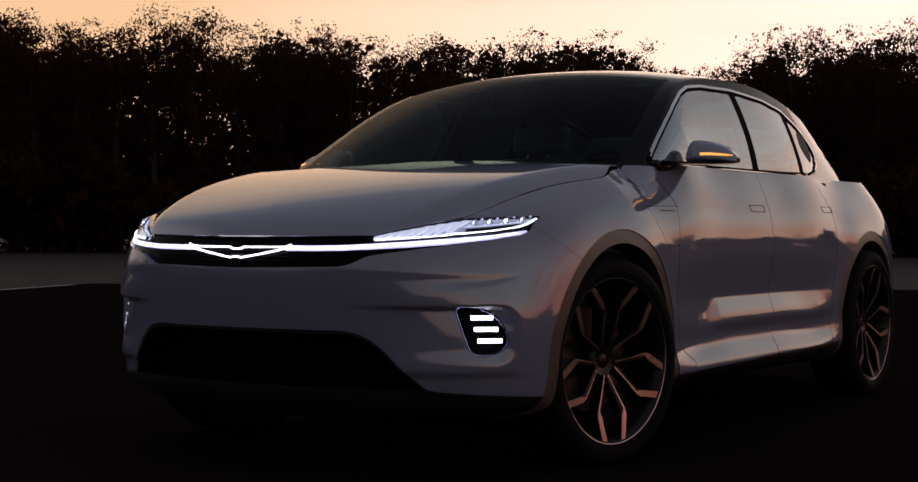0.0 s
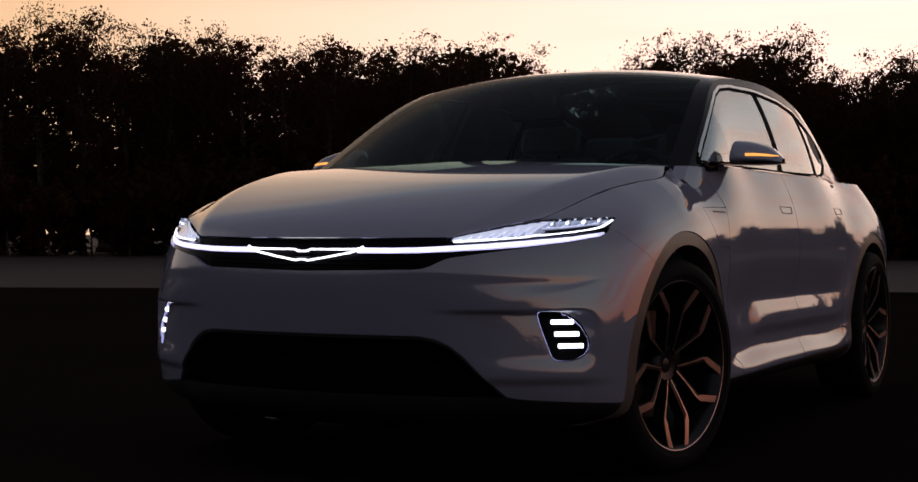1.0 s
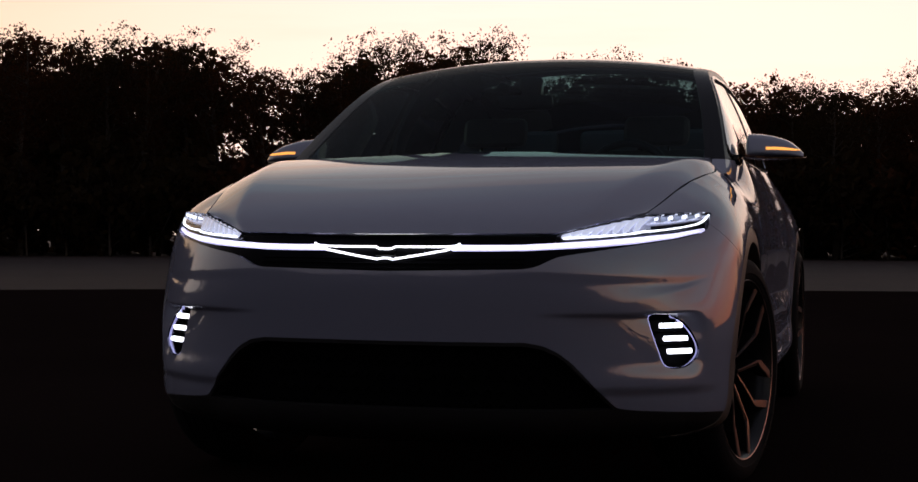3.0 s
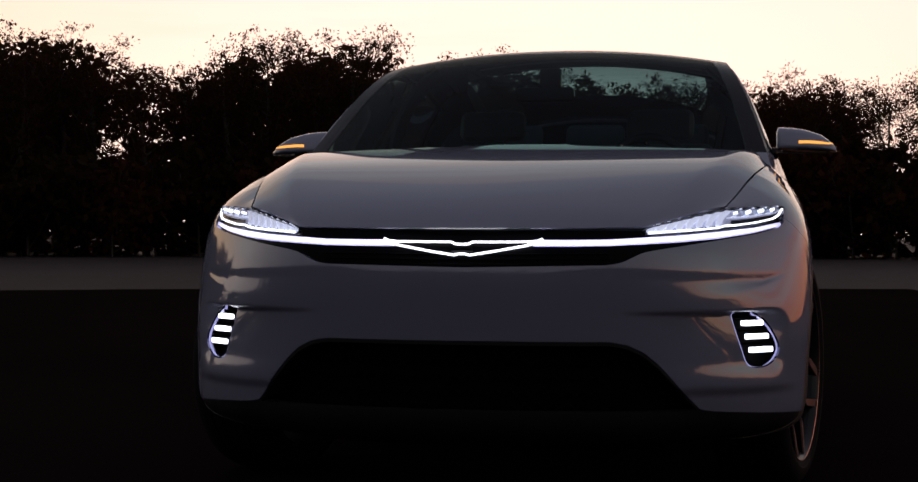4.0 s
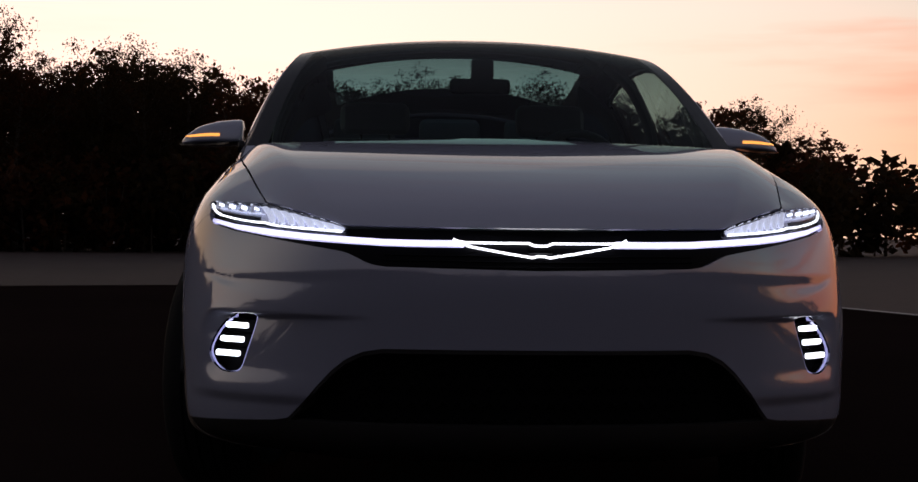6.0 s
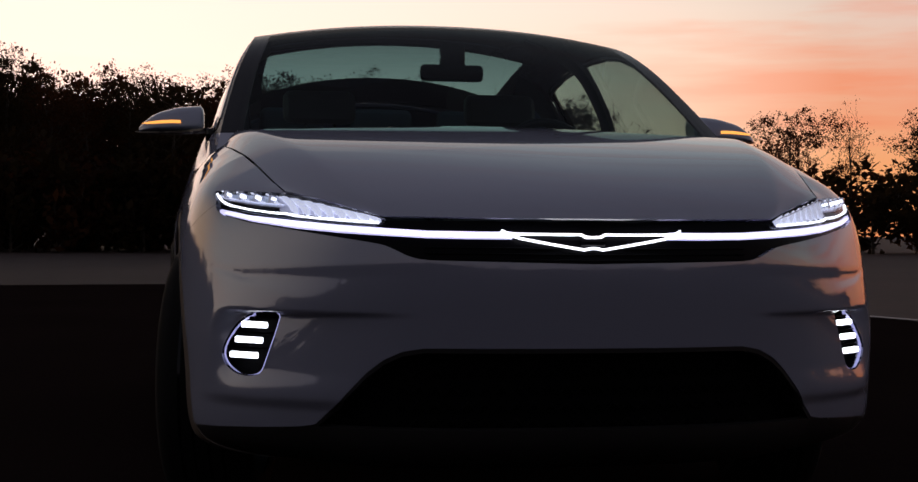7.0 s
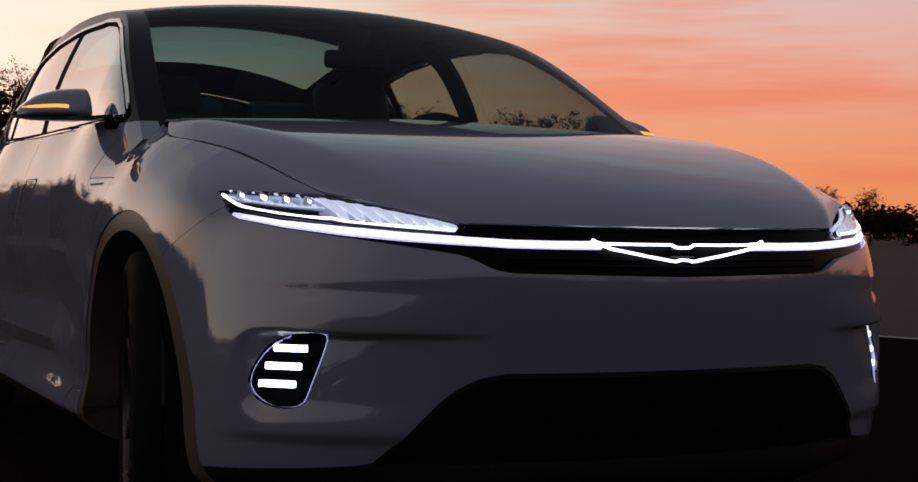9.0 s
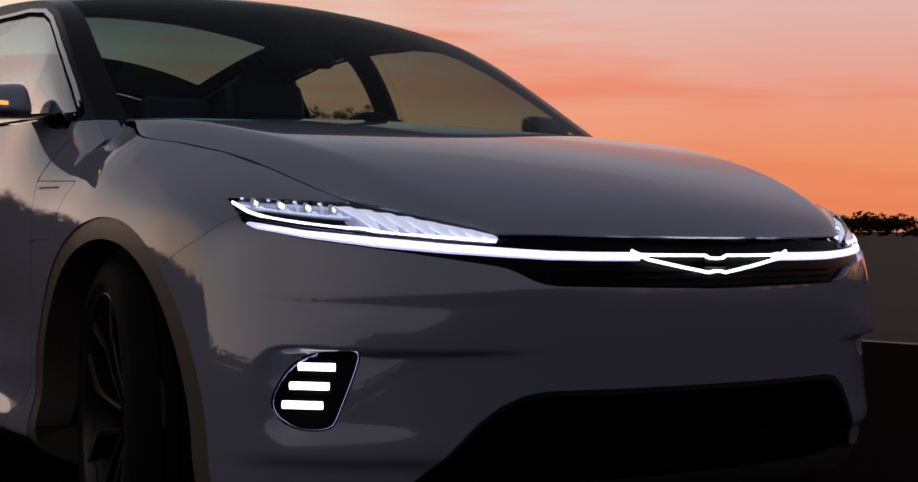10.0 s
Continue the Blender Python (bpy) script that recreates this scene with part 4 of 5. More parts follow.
def lamp_insides():
    for lp, s in zip(lamps, (1, -1)):
        # pale diffuser with slanted petals over the inner half
        bm = grid_bm(26, 6, lambda u, w: lamp_at(.500 + .225 * u, .10 + .86 * w, -.026, s))
        part("lamp_diffuser", bm, LAMPGLOW, lp, "softly glowing diffuser")
        for k in range(8):
            x0 = .502 + k * .0265
            path = [lamp_at(x0 + .030 * u * u + .004 * u, .10 + .84 * u, -.010 - .012 * u, s) for u in np.linspace(0, 1, 6)]
            part("lamp_fin", sweep(path, .017, .007, up=(0, -1, 0), widths=(.55, .9, 1, 1, .9, .6)), LAMPFIN, lp, "glowing lens petal")
            edge = [lamp_at(x0 + .011 + .030 * u * u + .004 * u, .10 + .84 * u, -.006 - .012 * u, s) for u in np.linspace(.05, .95, 5)]
            part("fin_edge", sweep(edge, .0018, .003, up=(0, -1, 0)), LAMPFIN, lp)
        low = [(.505, .8150), (.60, .8220), (.66, .8270), (.69, .8315), (.712, .8370), (.73, .8380), (.76, .8410), (.80, .848), (.840, .858), (.861, .871), (.872, .889)]
        part("lamp_line", sweep([(p.x * s, p.y, p.z) for p in [front_point(x, z, -.006) for x, z in curve_through(low, 30)]], .0062, .006, up=(0, -1, 0)), LAMPLED, lp, "lit white line")
        # clear stepped projectors behind the visor, a hot spot in each
        # the reflector glows by itself, standing for light thrown back
        bm = grid_bm(22, 5, lambda u, w: lamp_at(.722 + .142 * u, .30 + .74 * w, -.026 - .008 * math.sin(w * 3.1), s))
        part("reflector", bm, LAMPDIM, lp, "silvered reflector, lamp light put in as faint glow")
        for k in range(4):
            x = .738 + k * .0350
            for dx, w, wd, hg, mat in ((0, .68, .030, .020, LAMPGLOW), (.002, .72, .019, .0095, LAMPSPOT), (-.008, .50, .022, .005, LAMPFIN), (.010, .92, .020, .004, LAMPFIN)):
                p = lamp_at(x + dx, w, -.018 + .003 * (k % 2) + (.010 if mat is LAMPSPOT else 0), s)
                bm = rounded_box((-wd / 2, -.004, -hg / 2), (wd / 2, .004, hg / 2), .0014, 1)
                bm.transform(Matrix.Translation(p) @ Matrix.Rotation(radians(-38 * s), 4, "Z") @ Matrix.Rotation(radians(-14 * s), 4, "Y"))
                part("lamp_led", bm, mat, lp)
        for k, (w0, w1, mat) in enumerate(((.46, .50, LAMPFIN), (.36, .37, LAMPGLOW), (.95, .93, LAMPFIN))):
            line = [lamp_at(x, w0 + (w1 - w0) * u, -.022, s) for u, x in ((u, .716 + .146 * u) for u in np.linspace(0, 1, 9))]
            part("lamp_facet", sweep(line, .0028, .010, up=(0, -1, 0)), mat, lp)
        shelf = [lamp_at(x, .28, -.012, s) for x in np.linspace(.722, .842, 9)]
        part("lamp_shelf", sweep(shelf, .003, .014, up=(0, -1, 0), widths=(.3, .8, 1, 1, 1, 1, 1, .8, .3)), BLACK, lp)
    for lp, s in zip(fogs, (1, -1)):
        for k, (xa, xb, z) in enumerate(((.758, .812, .560), (.770, .827, .522), (.781, .840, .484))):
            path = [front_point(x, z, -.013 - .010 * (xb - x) / .08) for x in np.linspace(xa, xb, 7)]
            bar = part("fog_bar", sweep([(p.x * s, p.y, p.z) for p in path], .015, .016, up=(0, -1, 0)), FOGLED, lp, "lit white bar")
            shelf = [front_point(x, z + .018, -.032) for x in np.linspace(xa - .025, xb - .008, 7)]
            part("fog_shelf", sweep([(p.x * s, p.y, p.z) for p in shelf], .006, .03, up=(0, -1, 0)), BLACK, lp)


lamp_insides()


def flank_point(y, z, out=0.0):
    m = (body.v[:, 0] > .6) & (np.abs(body.v[:, 1] - y) < .1)
    p = body.v[m]
    d = (p[:, 1] - y) ** 2 + (p[:, 2] - z) ** 2
    k = np.argsort(d)[:4]
    w = 1 / (d[k] + 1e-8)
    return ((p[k, 0] * w).sum() / w.sum()) + out


def door_furniture():
    for s in (1, -1):
        for ya, yb, za, zb in ((1.339, 1.516, .966, .938), (2.282, 2.455, .974, .947)):
            loop = [(ya, za), (ya + .018, zb), (yb, zb), (yb, za)]
            pts = []
            for (a, b), (c, d) in zip(loop, loop[1:] + loop[:1]):
                for k in range(8):
                    yy, zz = a + (c - a) * k / 8, b + (d - b) * k / 8
                    pts.append((flank_point(yy, zz, .0004) * s, yy, zz))
            pts.append(pts[0])
            part("door_handle", sweep(pts, .003, .003, up=(1, 0, 0), cap=False), BLACK, car, "flush door handle outline")
    for lp, s in zip(vents, (1, -1)):
        # writing on the vent, too small to read
        for k in range(7):
            yy = .385 + k * .020
            part("letter_bar", rounded_box((flank_point(yy, .929) * s - .0012, yy, .925), (flank_point(yy, .929) * s + .0012, yy + .012, .9325), .001, 1), TRIM, lp)


door_furniture()


def mirrors():
    for s in (1, -1):
        mir = new("side_mirror")
        mir.parent = car
        tagged(mir, "pearl door mirror with amber indicator")
        # shell: sections from the root outwards
        sec = [(.874, .835, 1.172, .052, .030), (.879, .833, 1.175, .072, .042), (.892, .829, 1.1765, .080, .0465), (.958, .813, 1.172, .084, .0440), (1.00, .803, 1.166, .081, .0385), (1.036, .797, 1.159, .074, .0320), (1.070, .791, 1.146, .058, .0200), (1.092, .788, 1.135, .032, .0085)]
        rows = curve_through(sec, 34)
        g = np.empty((len(rows), 33, 3))
        for i, (x, y, z, ry, rz) in enumerate(rows):
            for j in range(33):
                a = -2 * math.pi * j / 32
                ca, sa = math.cos(a), math.sin(a)
                sq = lambda q, e: math.copysign(abs(q) ** e, q)
                g[i, j] = (x, y + ry * sq(ca, .62) - (.02 if ca > 0 else 0) + .75 * rz * sq(sa, .62) * (1 if ca < 0 else .3), z + rz * sq(sa, .62))
        sh = grid_sheet(g)
        low = 1.140 - .10 * np.maximum(sh.v[:, 0] - 1.0, 0) - sh.v[:, 2]
        up_, dn_ = keep(sh, -low), keep(sh, low)
        flipit = (lambda q: flip(q)) if s < 0 else (lambda q: q)
        panel("mirror_shell", flipit(up_), PAINT, mir, 0)
        panel("mirror_base", flipit(dn_), PAINT, mir, 0)
        cap = [tuple(q) for q in g[0, :-1]] + [tuple(q) for q in g[-1, :-1]]
        fs = [tuple(range(32)), tuple(range(63, 31, -1))]
        part("mirror_end", mesh_of("mirror_end", [(a * s, b, c) for a, b, c in cap], fs, BLACK, False), BLACK, mir)
        arm = sweep([(.845 * s, .56, 1.124), (.90 * s, .64, 1.122), (.98 * s, .73, 1.122), (1.06 * s, .77, 1.124), (1.098 * s, .785, 1.127)], .10, .011, widths=(1.0, 1.0, 1.0, .85, .35))
        part("mirror_arm", arm, BLACK, mir, "thin gloss black arm")
        part("mirror_foot", rounded_box((min(.835 * s, .875 * s), .50, 1.085), (max(.835 * s, .875 * s), .63, 1.128), .012), BLACK, mir)
        led = []
        for k in range(9):
            x = .955 + k * .0155
            r = np.array([np.interp(x, rows[:, 0], rows[:, q]) for q in range(1, 5)])
            zz = 1.160 - .075 * max(0, x - .99)
            up = min(.98, abs(zz - r[1]) / r[3])
            led.append((x * s, r[0] - r[2] * (1 - up ** 3.2) ** .31 + .75 * (zz - r[1]) - .002, zz))
        part("indicator", sweep(led, .0105, .008, up=(0, -1, 0), widths=(1, 1, 1, 1, .95, .9, .8, .65, .4)), AMBER, mir, "lit amber strip")


mirrors()


def cabin():
    def seat(x, y, w, name="seat"):
        st = new(name)
        st.parent = car
        tagged(st, "grey leather seat")
        part("cushion", rounded_box((x - w / 2, y - .25, .62), (x + w / 2, y + .28, .78), .05), LEATHER, st)
        lean = lambda c: (x + (c.x - x) * (1 - .25 * max(0, c.z - 1.0)), c.y + (c.z - .75) * .28, c.z)
        part("backrest", rounded_box((x - w / 2, y + .18, .72), (x + w / 2, y + .32, 1.22), .05, 3, lean), LEATHER, st)
        lean2 = lambda c: (c.x, c.y + (c.z - .75) * .28, c.z)
        part("headrest", rounded_box((x - .15, y + .17, 1.235), (x + .15, y + .27, 1.375), .045, 3, lean2), LEATHER, st)
        for k in (-.06, .06):
            part("headrest_post", rounded_box((x + k - .006, y + .20, 1.18), (x + k + .006, y + .215, 1.26), .003, 1, lean2), CHROME, st)

    seat(.38, 1.45, .50)
    seat(-.38, 1.45, .50)
    for x in (-.42, 0, .42):
        seat(x, 2.35, .42)
    part("dashboard", rounded_box((-.78, .55, .92), (.78, .95, 1.095), .05), CABIN, car, "dark dashboard")
    part("cabin_floor", rounded_box((-.80, .5, .40), (.80, 3.4, .46), .02), CABIN, car)
    part("load_cover", rounded_box((-.70, 2.75, 1.02), (.70, 3.45, 1.05), .01), CABIN, car)
    for s in (1, -1):
        part("door_card", rounded_box((min(.80 * s, .84 * s), .55, .55), (max(.80 * s, .84 * s), 2.6, 1.10), .015), CABIN, car)
    for sd in (1, -1):
        # inner trims of the middle and rear pillars
        for pts, wd in (([(.80, 1.60, 1.08), (.785, 1.61, 1.25), (.70, 1.64, 1.44), (.60, 1.66, 1.535)], .12), ([(.80, 2.36, 1.10), (.78, 2.37, 1.25), (.70, 2.40, 1.40), (.60, 2.44, 1.48)], .22)):
            part("pillar_trim", sweep([(a * sd, b, c) for a, b, c in curve_through(pts, 14)], wd, .03, up=(1, 0, .3)), CABIN, car)
    ring = [(.38 + .175 * math.cos(a), .98 + .05 * math.sin(a), 1.04 + .165 * math.sin(a)) for a in np.linspace(0, 2 * math.pi, 33)]
    whl = part("steering_wheel", sweep(ring, .03, .03, up=(0, 1, .3), cap=False), CABIN, car, "dark steering wheel")
    part("steering_hub", rounded_box((.32, .985, 1.0), (.44, 1.02, 1.08), .02), CABIN, whl)
    pod = part("sensor_pod", rounded_box((-.038, .855, 1.365), (.046, .935, 1.468), .016), BLACK, car, "dark sensor pod behind the screen")
    part("rear_view_mirror", rounded_box((-.122, .815, 1.328), (.104, .845, 1.387), .02), BLACK, car, "frameless rear view mirror")


cabin()

# ---- ground ----
def ground_sheet(name, outline, z, mat, label):
    bm = bmesh.new()
    bm.faces.new([bm.verts.new((x, y, z)) for x, y in outline])
    bmesh.ops.triangulate(bm, faces=bm.faces[:])
    return tagged(part(name, bm, mat), label, "ground", kind="structure")


ground_sheet("ground", [(-1500, -1500), (1500, -1500), (1500, 1500), (-1500, 1500)], 0, CONCRETE, "worn brown grey concrete apron to the horizon")
ground_sheet("pavement", [(-60, -60), (60, -60), (22, -40), (7.1, 4.3), (4.9, 13.8), (3.2, 20), (-3.3, 18.6), (-8.3, 16.6), (-14.7, 12.9), (-13.6, 10), (-12.5, 6), (-30, -40)], .004, ASPHALT, "dark smooth asphalt lot")


def painted_line(pts, width):
    """A worn line of paint on the asphalt's edge."""
    bm = bmesh.new()
    rows = []
    for i, (x, y) in enumerate(pts):
        a, b = pts[max(i - 1, 0)], pts[min(i + 1, len(pts) - 1)]
        d = Vector((b[0] - a[0], b[1] - a[1])).normalized()
        rows.append([bm.verts.new((x - d.y * width * k, y + d.x * width * k, .008)) for k in (-.5, .5)])
    for p, q in zip(rows, rows[1:]):
        bm.faces.new((p[0], p[1], q[1], q[0]))
    return tagged(part("edge_line", bm, PAINTLINE), "worn pale painted line along the asphalt edge", "marking", kind="structure")


painted_line([(3.3, 19.6), (4.0, 17.1), (4.9, 13.8), (6.0, 8.7), (7.0, 4.5), (8.4, -1.2), (10.5, -9)], .14)
painted_line([(-14.4, 12.2), (-13.6, 10.0), (-12.6, 6.4), (-12.0, 3.0)], .14)

# ---- trees round the lot ----
def limb_mesh(paths, name):
    """Tapered limbs, thick ones rounder."""
    vs, fs = [], []
    for pts, r0, r1 in paths:
        base = len(vs)
        n = len(pts)
        k6 = 7 if r0 > .1 else 4 if r0 > .02 else 3
        for i, p in enumerate(pts):
            r = r0 + (r1 - r0) * i / (n - 1)
            for k in range(k6):
                a = k * 2 * math.pi / k6
                vs.append((p[0] + r * math.cos(a), p[1] + r * math.sin(a), p[2] + r * .3 * math.sin(a)))
        for i in range(n - 1):
            for k in range(k6):
                a, b = base + i * k6 + k, base + i * k6 + (k + 1) % k6
                fs.append((a, b, b + k6, a + k6))
    return mesh_of(name, vs, fs, BARK)


def leaf_mesh(centres, sizes, mat, name, rng):
    """Many small leaf sprays, each a bent pair of triangles."""
    n = len(centres)
    a = rng.normal(size=(n, 3))
    a /= np.linalg.norm(a, axis=1)[:, None]
    b = np.cross(a, rng.normal(size=(n, 3)))
    b /= np.linalg.norm(b, axis=1)[:, None]
    c = np.cross(a, b)
    s = sizes[:, None]
    v = np.stack([centres - a * s, centres + b * s * .55 + c * s * .15, centres + a * s, centres - b * s * .55 + c * s * .15], 1).reshape(-1, 3)
    me = bpy.data.meshes.new(name)
    me.vertices.add(4 * n)
    me.vertices.foreach_set("co", v.astype(np.float32).ravel())
    me.loops.add(4 * n)
    me.loops.foreach_set("vertex_index", np.arange(4 * n, dtype=np.int32))
    me.polygons.add(n)
    me.polygons.foreach_set("loop_start", np.arange(0, 4 * n, 4, dtype=np.int32))
    me.materials.append(mat)
    me.update(calc_edges=True)
    me.validate()
    return me


def make_tree(seed, height, width, low, leaves, leaf, mat, clumps, label, bare=0.0, tuft=1.0, twigs=26):
    """A trunk with limbs, and a ragged crown of leaf sprays in clumps about the limb ends."""
    rng = np.random.default_rng(seed)
    tree = new("tree")
    paths, tips = [], []
    lean = rng.normal(0, .03, 2)
    trunk = [np.array((lean[0] * z + .08 * math.sin(z), lean[1] * z + .08 * math.cos(z * .8), z)) for z in np.linspace(-.05, height * .93, 9)]
    paths.append((trunk, .022 * height, .015))
    for k in range(clumps):
        f = low + (1 - low) * (k + rng.random()) / clumps
        z = f * height * .9
        p0 = np.array((lean[0] * z, lean[1] * z, z))
        a = rng.random() * 2 * math.pi
        prof = math.sin(math.pi * (.20 + .66 * (f - low) / (1 - low))) ** .6
        reach = width * .5 * prof * (.55 + .6 * rng.random())
        p2 = p0 + np.array((math.cos(a) * reach, math.sin(a) * reach, reach * (.35 + .5 * rng.random())))
        p1 = (p0 + p2) / 2 + np.array((0, 0, -.08 * reach))
        paths.append(([p0, p1, p2], .010 * height * (1.1 - f), .012))
        tips.append((p2, tuft * (.42 + .5 * rng.random())))
        tips.append((p1, tuft * (.35 + .4 * rng.random())))
        for j in range(2 + int(bare * 4)):
            q = p1 + (p2 - p1) * rng.random()
            e = q + rng.normal(0, .45, 3) + np.array((0, 0, .5))
            paths.append(([q, (q + e) / 2 + rng.normal(0, .05, 3), e], .016, .005))
            tips.append((e, .3 + .3 * rng.random()))
    top = trunk[-1] + np.array((0, 0, .2))
    tips += [(top, .5), (top - np.array((0, 0, .7)), .7)]
    # thin upright twigs that break the outline
    for j in range(twigs):
        f = rng.random() ** .7
        q = trunk[-1] - np.array((0, 0, f * height * .30)) + np.array((rng.normal(0, .10 + .5 * f * width / 4), rng.normal(0, .10 + .5 * f * width / 4), 0))
        e = q + np.array((rng.normal(0, .16), rng.normal(0, .16), .35 + .55 * rng.random()))
        paths.append(([q, (q + e) / 2 + rng.normal(0, .03, 3), e], .014, .004))
        tips += [(q + (e - q) * g, .23 - .14 * g) for g in (.15, .35, .55, .75, .95)]
    t = new("trunk", limb_mesh(paths, "trunk"))
    t.parent = tree
    w = np.array([r ** 2 for _, r in tips])
    pick = rng.choice(len(tips), leaves, p=w / w.sum())
    cen = np.array([p for p, _ in tips])[pick]
    rad = np.array([r for _, r in tips])[pick]
    off = rng.normal(size=(leaves, 3))
    off /= np.linalg.norm(off, axis=1)[:, None]
    off *= (rng.random(leaves) ** .85)[:, None] * rad[:, None] * np.array((1.15, 1.15, .8))
    pts = cen + off
    pts[:, 2] = np.maximum(pts[:, 2], .05)
    c = new("crown", leaf_mesh(pts, leaf * (.5 + rng.random(leaves)), mat, "crown", rng))
    c.parent = tree
    return tagged(tree, label, "tree", "trees round the lot")


KINDS = {
    "tall": [make_tree(11, 10, 4.0, .29, 10500, .061, LEAF_BROWN, 46, "tall dark autumn tree with rust leaves at the lot's edge", 0, 1, 20),
             make_tree(12, 10, 3.6, .30, 10000, .060, LEAF_GREEN, 44, "tall dark tree with thinning olive leaves at the lot's edge", 0, 1, 20),
             make_tree(13, 10, 4.4, .27, 11000, .061, LEAF_BROWN, 48, "tall dense autumn tree with brown leaves at the lot's edge", 0, 1, 20),
             make_tree(14, 10, 3.4, .30, 8500, .056, LEAF_BROWN, 40, "tall sparse autumn tree, half bare, at the lot's edge", .6, 1, 20)],
    "broad": [make_tree(17, 10, 5.2, .26, 11000, .066, LEAF_BROWN, 40, "broad autumn tree with a full dark crown", 0, 1.4, 10),
              make_tree(18, 10, 4.8, .28, 10500, .066, LEAF_GREEN, 38, "broad dark olive tree with a rounded crown", 0, 1.45, 10)],
    "back": [make_tree(15, 10, 4.4, .34, 2700, .150, LEAF_BROWN, 30, "tall dark autumn tree deeper in the wood", 0, 1, 6),
             make_tree(16, 10, 4.0, .34, 2600, .150, LEAF_GREEN, 28, "tall dark olive tree deeper in the wood", 0, 1, 6)],
    "round": [make_tree(21, 7, 5.4, .22, 12000, .060, LEAF_GREEN, 34, "broad round tree standing apart against the sky"),
              make_tree(22, 7, 5.0, .25, 9500, .060, LEAF_BROWN, 30, "broad round autumn tree standing apart against the sky", .3)],
    "bare": [make_tree(31, 8, 3.6, .20, 1900, .060, LEAF_BROWN, 34, "nearly bare autumn tree with thin twigs", 1.0)],
    "bush": [make_tree(41, 3, 4.2, .02, 1150, .19, LEAF_GREEN, 20, "low dark scrub at the foot of the trees", 0, 1, 4),
             make_tree(42, 3, 4.8, .02, 1150, .19, LEAF_BROWN, 20, "low rust coloured scrub at the foot of the trees", 0, 1, 4)],
    "thicket": [make_tree(51, 10, 5.0, .04, 1000, .30, LEAF_GREEN, 14, "far dark tree", 0, 1.2, 2),
                make_tree(52, 3, 4.8, .02, 480, .36, LEAF_BROWN, 8, "far dark scrub", 0, 1, 0),
                make_tree(53, 10, 4.4, .36, 1400, .215, LEAF_BROWN, 20, "far dark tree", 0, 1.1, 2),
                make_tree(54, 3, 4.6, .02, 700, .28, LEAF_GREEN, 9, "far dark scrub", 0, 1, 0)],
}
BASE_H = {"tall": 10, "broad": 10, "back": 10, "round": 7, "bare": 8, "bush": 3}
rng = random.Random(5)
spent = set()


def plant(kind, yaw, dist, height, squash=1.0):
    """A tree at a compass turn and distance from the middle of the walk."""
    src = rng.choice(KINDS[kind])
    a = radians(yaw)
    k = height / BASE_H[kind]
    m = Matrix.Translation((dist * math.sin(a), -4.5 + dist * math.cos(a), 0)) @ Matrix.Rotation(rng.random() * 6.28, 4, "Z")
    kx = k * squash * rng.uniform(.9, 1.1)
    if src.name not in spent:
        spent.add(src.name)
        src.matrix_basis = m
        src.scale = (kx, kx, k)
        return src
    made = copy_thing(src, m)
    made.scale = (kx, kx, k)
    return made


far_wood = []       # (tree, place) of the trees that stand behind the others


def far(src, base, yaw, dist, height, squash=1.0):
    """Marks a place in the wood behind for one of the far trees."""
    a = radians(yaw)
    k = height / base
    kx = k * squash * rng.uniform(.9, 1.1)
    far_wood.append((src, Matrix.Translation((dist * math.sin(a), -4.5 + dist * math.cos(a), 0)) @ Matrix.Rotation(rng.random() * 6.28, 4, "Z") @ Matrix.Diagonal((kx, kx, k, 1))))


def join_wood(name, label):
    """All the far trees as one mesh of trunks, limbs and leaves."""
    mats = [BARK, LEAF_BROWN, LEAF_GREEN]
    vs, loops, starts, slots = [], [], [], []
    nv = nl = 0
    for src, m in far_wood:
        mm = np.array(m)
        for ob in src.children:
            me = ob.data
            v = np.empty(len(me.vertices) * 3)
            me.vertices.foreach_get("co", v)
            v = v.reshape(-1, 3) @ mm[:3, :3].T + mm[:3, 3]
            lp = np.empty(len(me.loops), np.int32)
            me.loops.foreach_get("vertex_index", lp)
            st = np.empty(len(me.polygons), np.int32)
            me.polygons.foreach_get("loop_start", st)
            vs.append(v)
            loops.append(lp + nv)
            starts.append(st + nl)
            slots.append(np.full(len(st), mats.index(me.materials[0]), np.int32))
            nv += len(v)
            nl += len(lp)
    me = bpy.data.meshes.new(name)
    v, lp, st = np.concatenate(vs), np.concatenate(loops), np.concatenate(starts)
    me.vertices.add(nv)
    me.vertices.foreach_set("co", v.astype(np.float32).ravel())
    me.loops.add(nl)
    me.loops.foreach_set("vertex_index", lp)
    me.polygons.add(len(st))
    me.polygons.foreach_set("loop_start", st)
    for mt in mats:
        me.materials.append(mt)
    me.polygons.foreach_set("material_index", np.concatenate(slots))
    me.update(calc_edges=True)
    return tagged(new(name, me), label, "trees", kind="stuff")


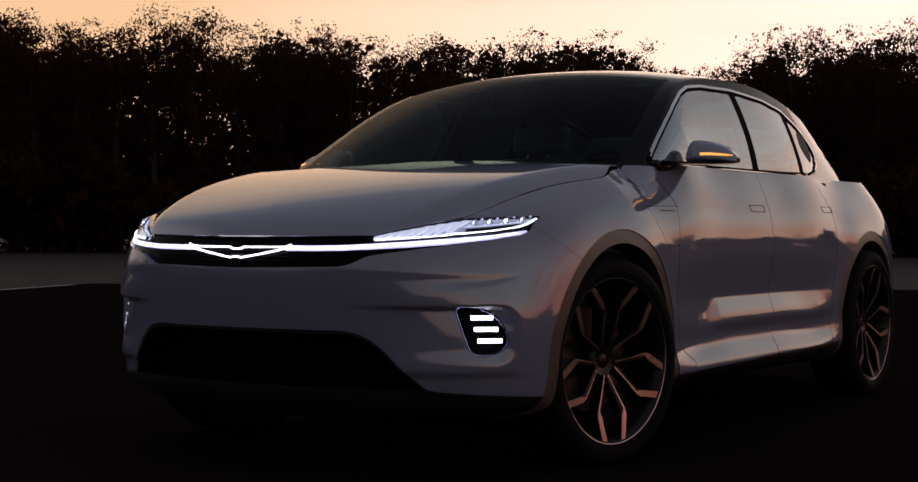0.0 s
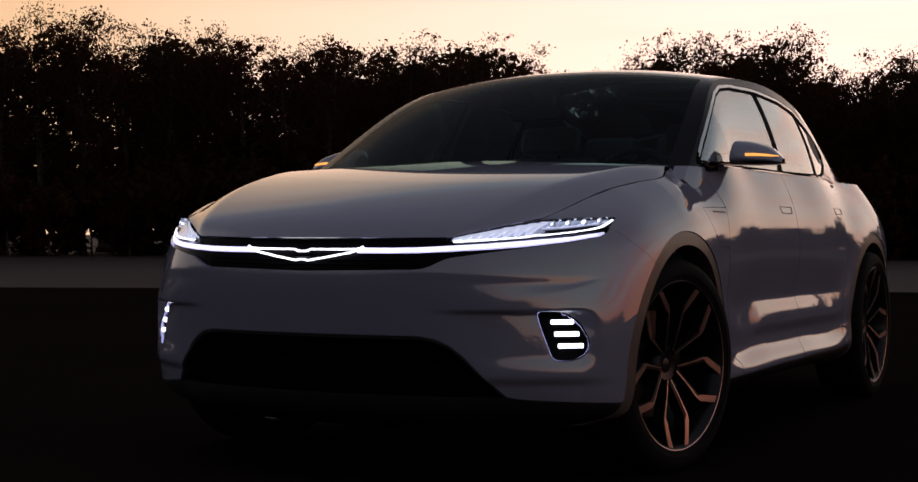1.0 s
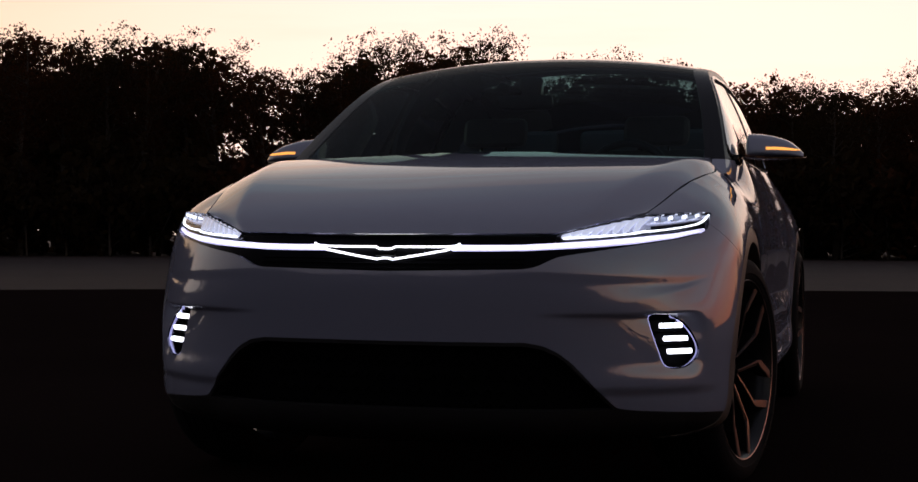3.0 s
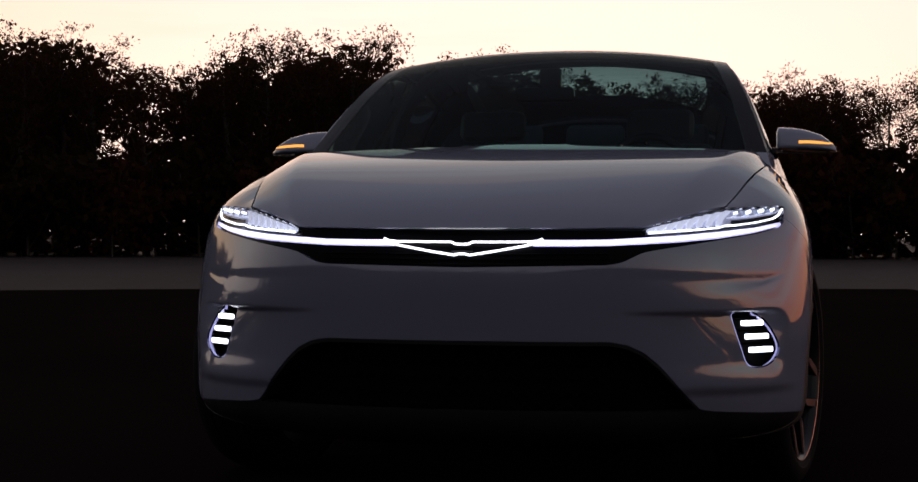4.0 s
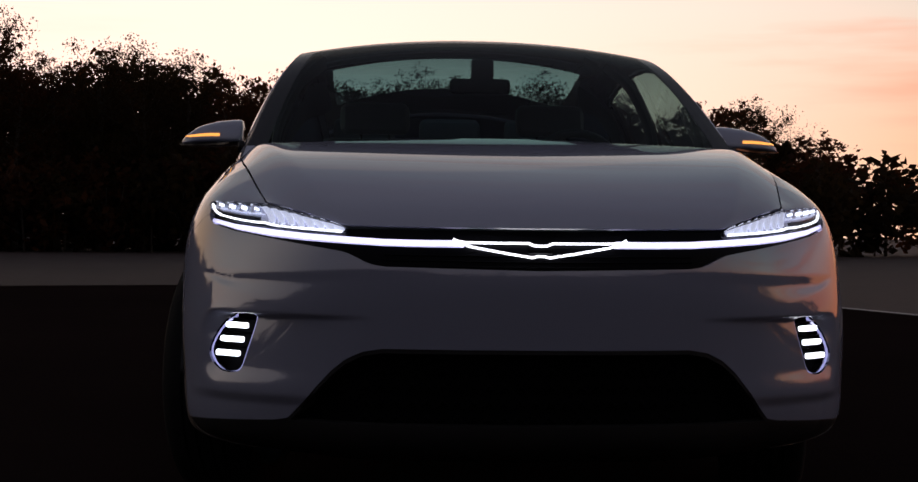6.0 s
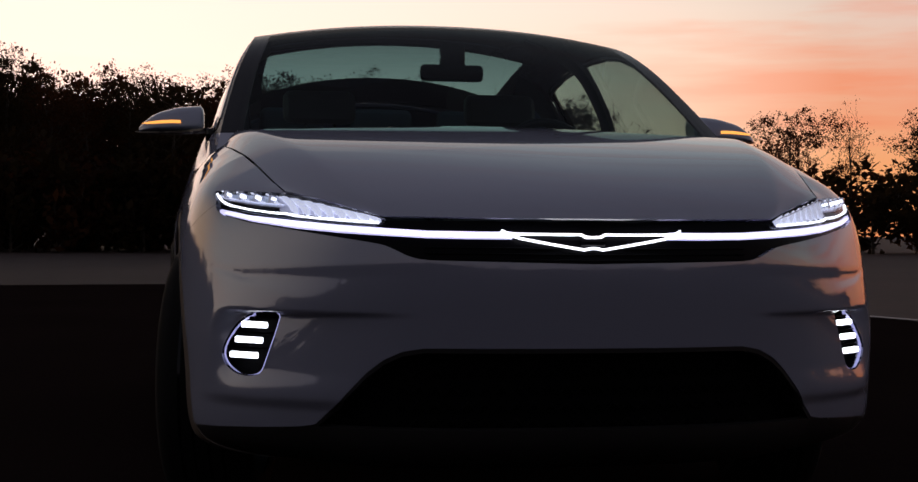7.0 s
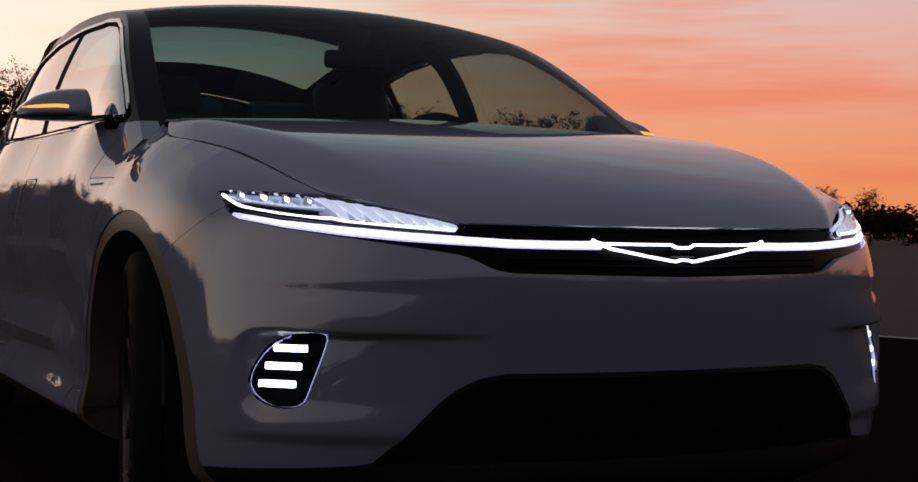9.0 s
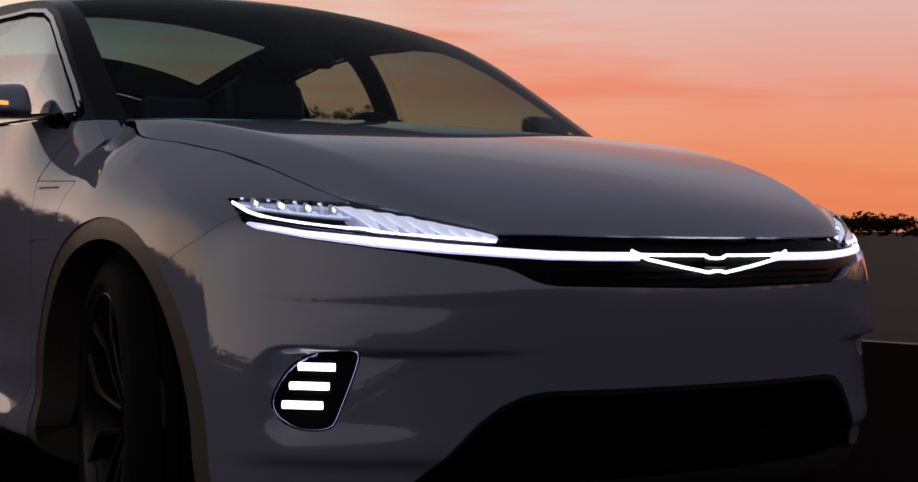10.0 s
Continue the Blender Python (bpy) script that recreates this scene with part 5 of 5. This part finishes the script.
def tree_height(yaw):
    """The wood's skyline: tall ahead of the walk's start, dipping at two gaps and falling towards its end."""
    return np.interp(yaw, [-60, -46, -43, -39, -36, -34.5, -32, -29, -25.5, -23, -21.6, -20.4, -19.2, -16, -13, -11.6, -9.5, -7, -5.3, -4.2, -2.2, -.6, 1.5, 2.8, 3.8, 5.5, 7.6, 9, 10.1, 12.5, 15, 16.7, 19],
                     [10.2, 9.9, 9.5, 9.8, 9.7, 9.0, 9.1, 8.8, 9.1, 8.6, 8.3, 7.3, 8.2, 8.8, 8.6, 7.5, 8.3, 8.1, 7.2, 6.8, 7.4, 6.6, 7.4, 7.4, 6.7, 7.4, 6.7, 6.9, 5.4, 6.6, 6.0, 5.0, 4.4])


# the wood's edge, three rows deep with scrub at its foot
yaw = -62.0
while yaw < 17.5:
    h = float(tree_height(yaw))
    sparse = 2.5 < yaw
    plant("bare" if sparse and rng.random() < .25 else "broad" if yaw > -21.5 or rng.random() < .2 else "tall", yaw, rng.uniform(60, 63), h * rng.uniform(.89, 1.0), 1.0)
    if rng.random() < (.6 if sparse else 1 if yaw > -21.5 else .75):
        h2 = float(tree_height(yaw + .75))
        plant("back", yaw + .75, rng.uniform(66, 69), h2 * rng.uniform(.94, 1.03), 1.1)
    plant("bush", yaw + .3, rng.uniform(58, 60), rng.uniform(2.0, 3.2))
    far(KINDS["thicket"][3], 3, yaw + .9, rng.uniform(62, 66), rng.uniform(2.4, 3.4), 1.2)
    if yaw < 3 and (yaw > -21.5 or rng.random() < .55):
        far(KINDS["thicket"][2], 10, yaw + .4, rng.uniform(74, 78), float(tree_height(yaw + .4)) * rng.uniform(.96, 1.06), 1.25)
        far(KINDS["thicket"][3], 3, yaw + 1.2, rng.uniform(71, 73), rng.uniform(2.4, 3.3), 1.2)
        far(KINDS["thicket"][2], 10, yaw + 1.1, rng.uniform(79, 83), float(tree_height(yaw + 1.1)) * rng.uniform(.92, 1.02), 1.25)
    yaw += 1.5
# trees that stand apart where the wood ends
for kind, yw, ds, hh, sq in (("round", 22.3, 75, 6.3, 1.0), ("bare", 24.2, 77, 6.3, .9), ("round", 26.9, 75, 6.0, .95), ("round", 28.8, 76, 6.2, .85), ("round", 32.8, 140, 5.0, 1.0), ("round", 35.0, 140, 6.2, 1.2), ("round", 36.8, 142, 5.6, 1.2), ("round", 38.8, 150, 5.0, 1.2), ("tall", 40.6, 190, 6.2, 1.6)):
    plant(kind, yw, ds, hh, sq)
yaw = 16.0
while yaw < 31:
    plant("bush", yaw, rng.uniform(70, 80), rng.uniform(1.9, 3.2), 1.3)
    yaw += 1.5
yaw = 30.5
while yaw < 42:
    plant("bush", yaw, rng.uniform(135, 150), rng.uniform(2.2, 3.6), 1.7)
    yaw += 1.1
yaw = 41.0
while yaw < 64:
    plant("bush", yaw, rng.uniform(235, 265), rng.uniform(1.9, 2.7) if yaw > 43.5 else rng.uniform(2.6, 3.8), 2.2)
    yaw += .65
# the wood goes on round the rest of the lot
yaw = 64.0
while yaw < 298:
    far(KINDS["thicket"][0], 10, yaw, rng.uniform(80, 92), rng.uniform(5.5, 8.0), 1.45)
    far(KINDS["thicket"][1], 3, yaw + 1.0, rng.uniform(78, 82), rng.uniform(2.5, 3.6), 1.6)
    yaw += 2.3
wood = join_wood("far_woods", "dark autumn wood behind the front trees and round the lot")
for src in KINDS["thicket"]:
    for ob in list(src.children):
        bpy.data.objects.remove(ob)
    bpy.data.objects.remove(src)

pole = new("light_pole")
tagged(pole, "thin grey light pole beyond the lot", "pole")
part("mast", lathe_bm([(.09, 0), (.05, 9.0)], 10), POLE, pole)
part("lamp_head", rounded_box((-.2, -.15, 8.95), (.9, .15, 9.12), .05), POLE, pole)
pole.children[0].matrix_local = pose(0, 0, 0, 0, -90, 0)
pa = radians(48.0)
pole.matrix_basis = Matrix.Translation((260 * math.sin(pa), -4.5 + 260 * math.cos(pa), 0))
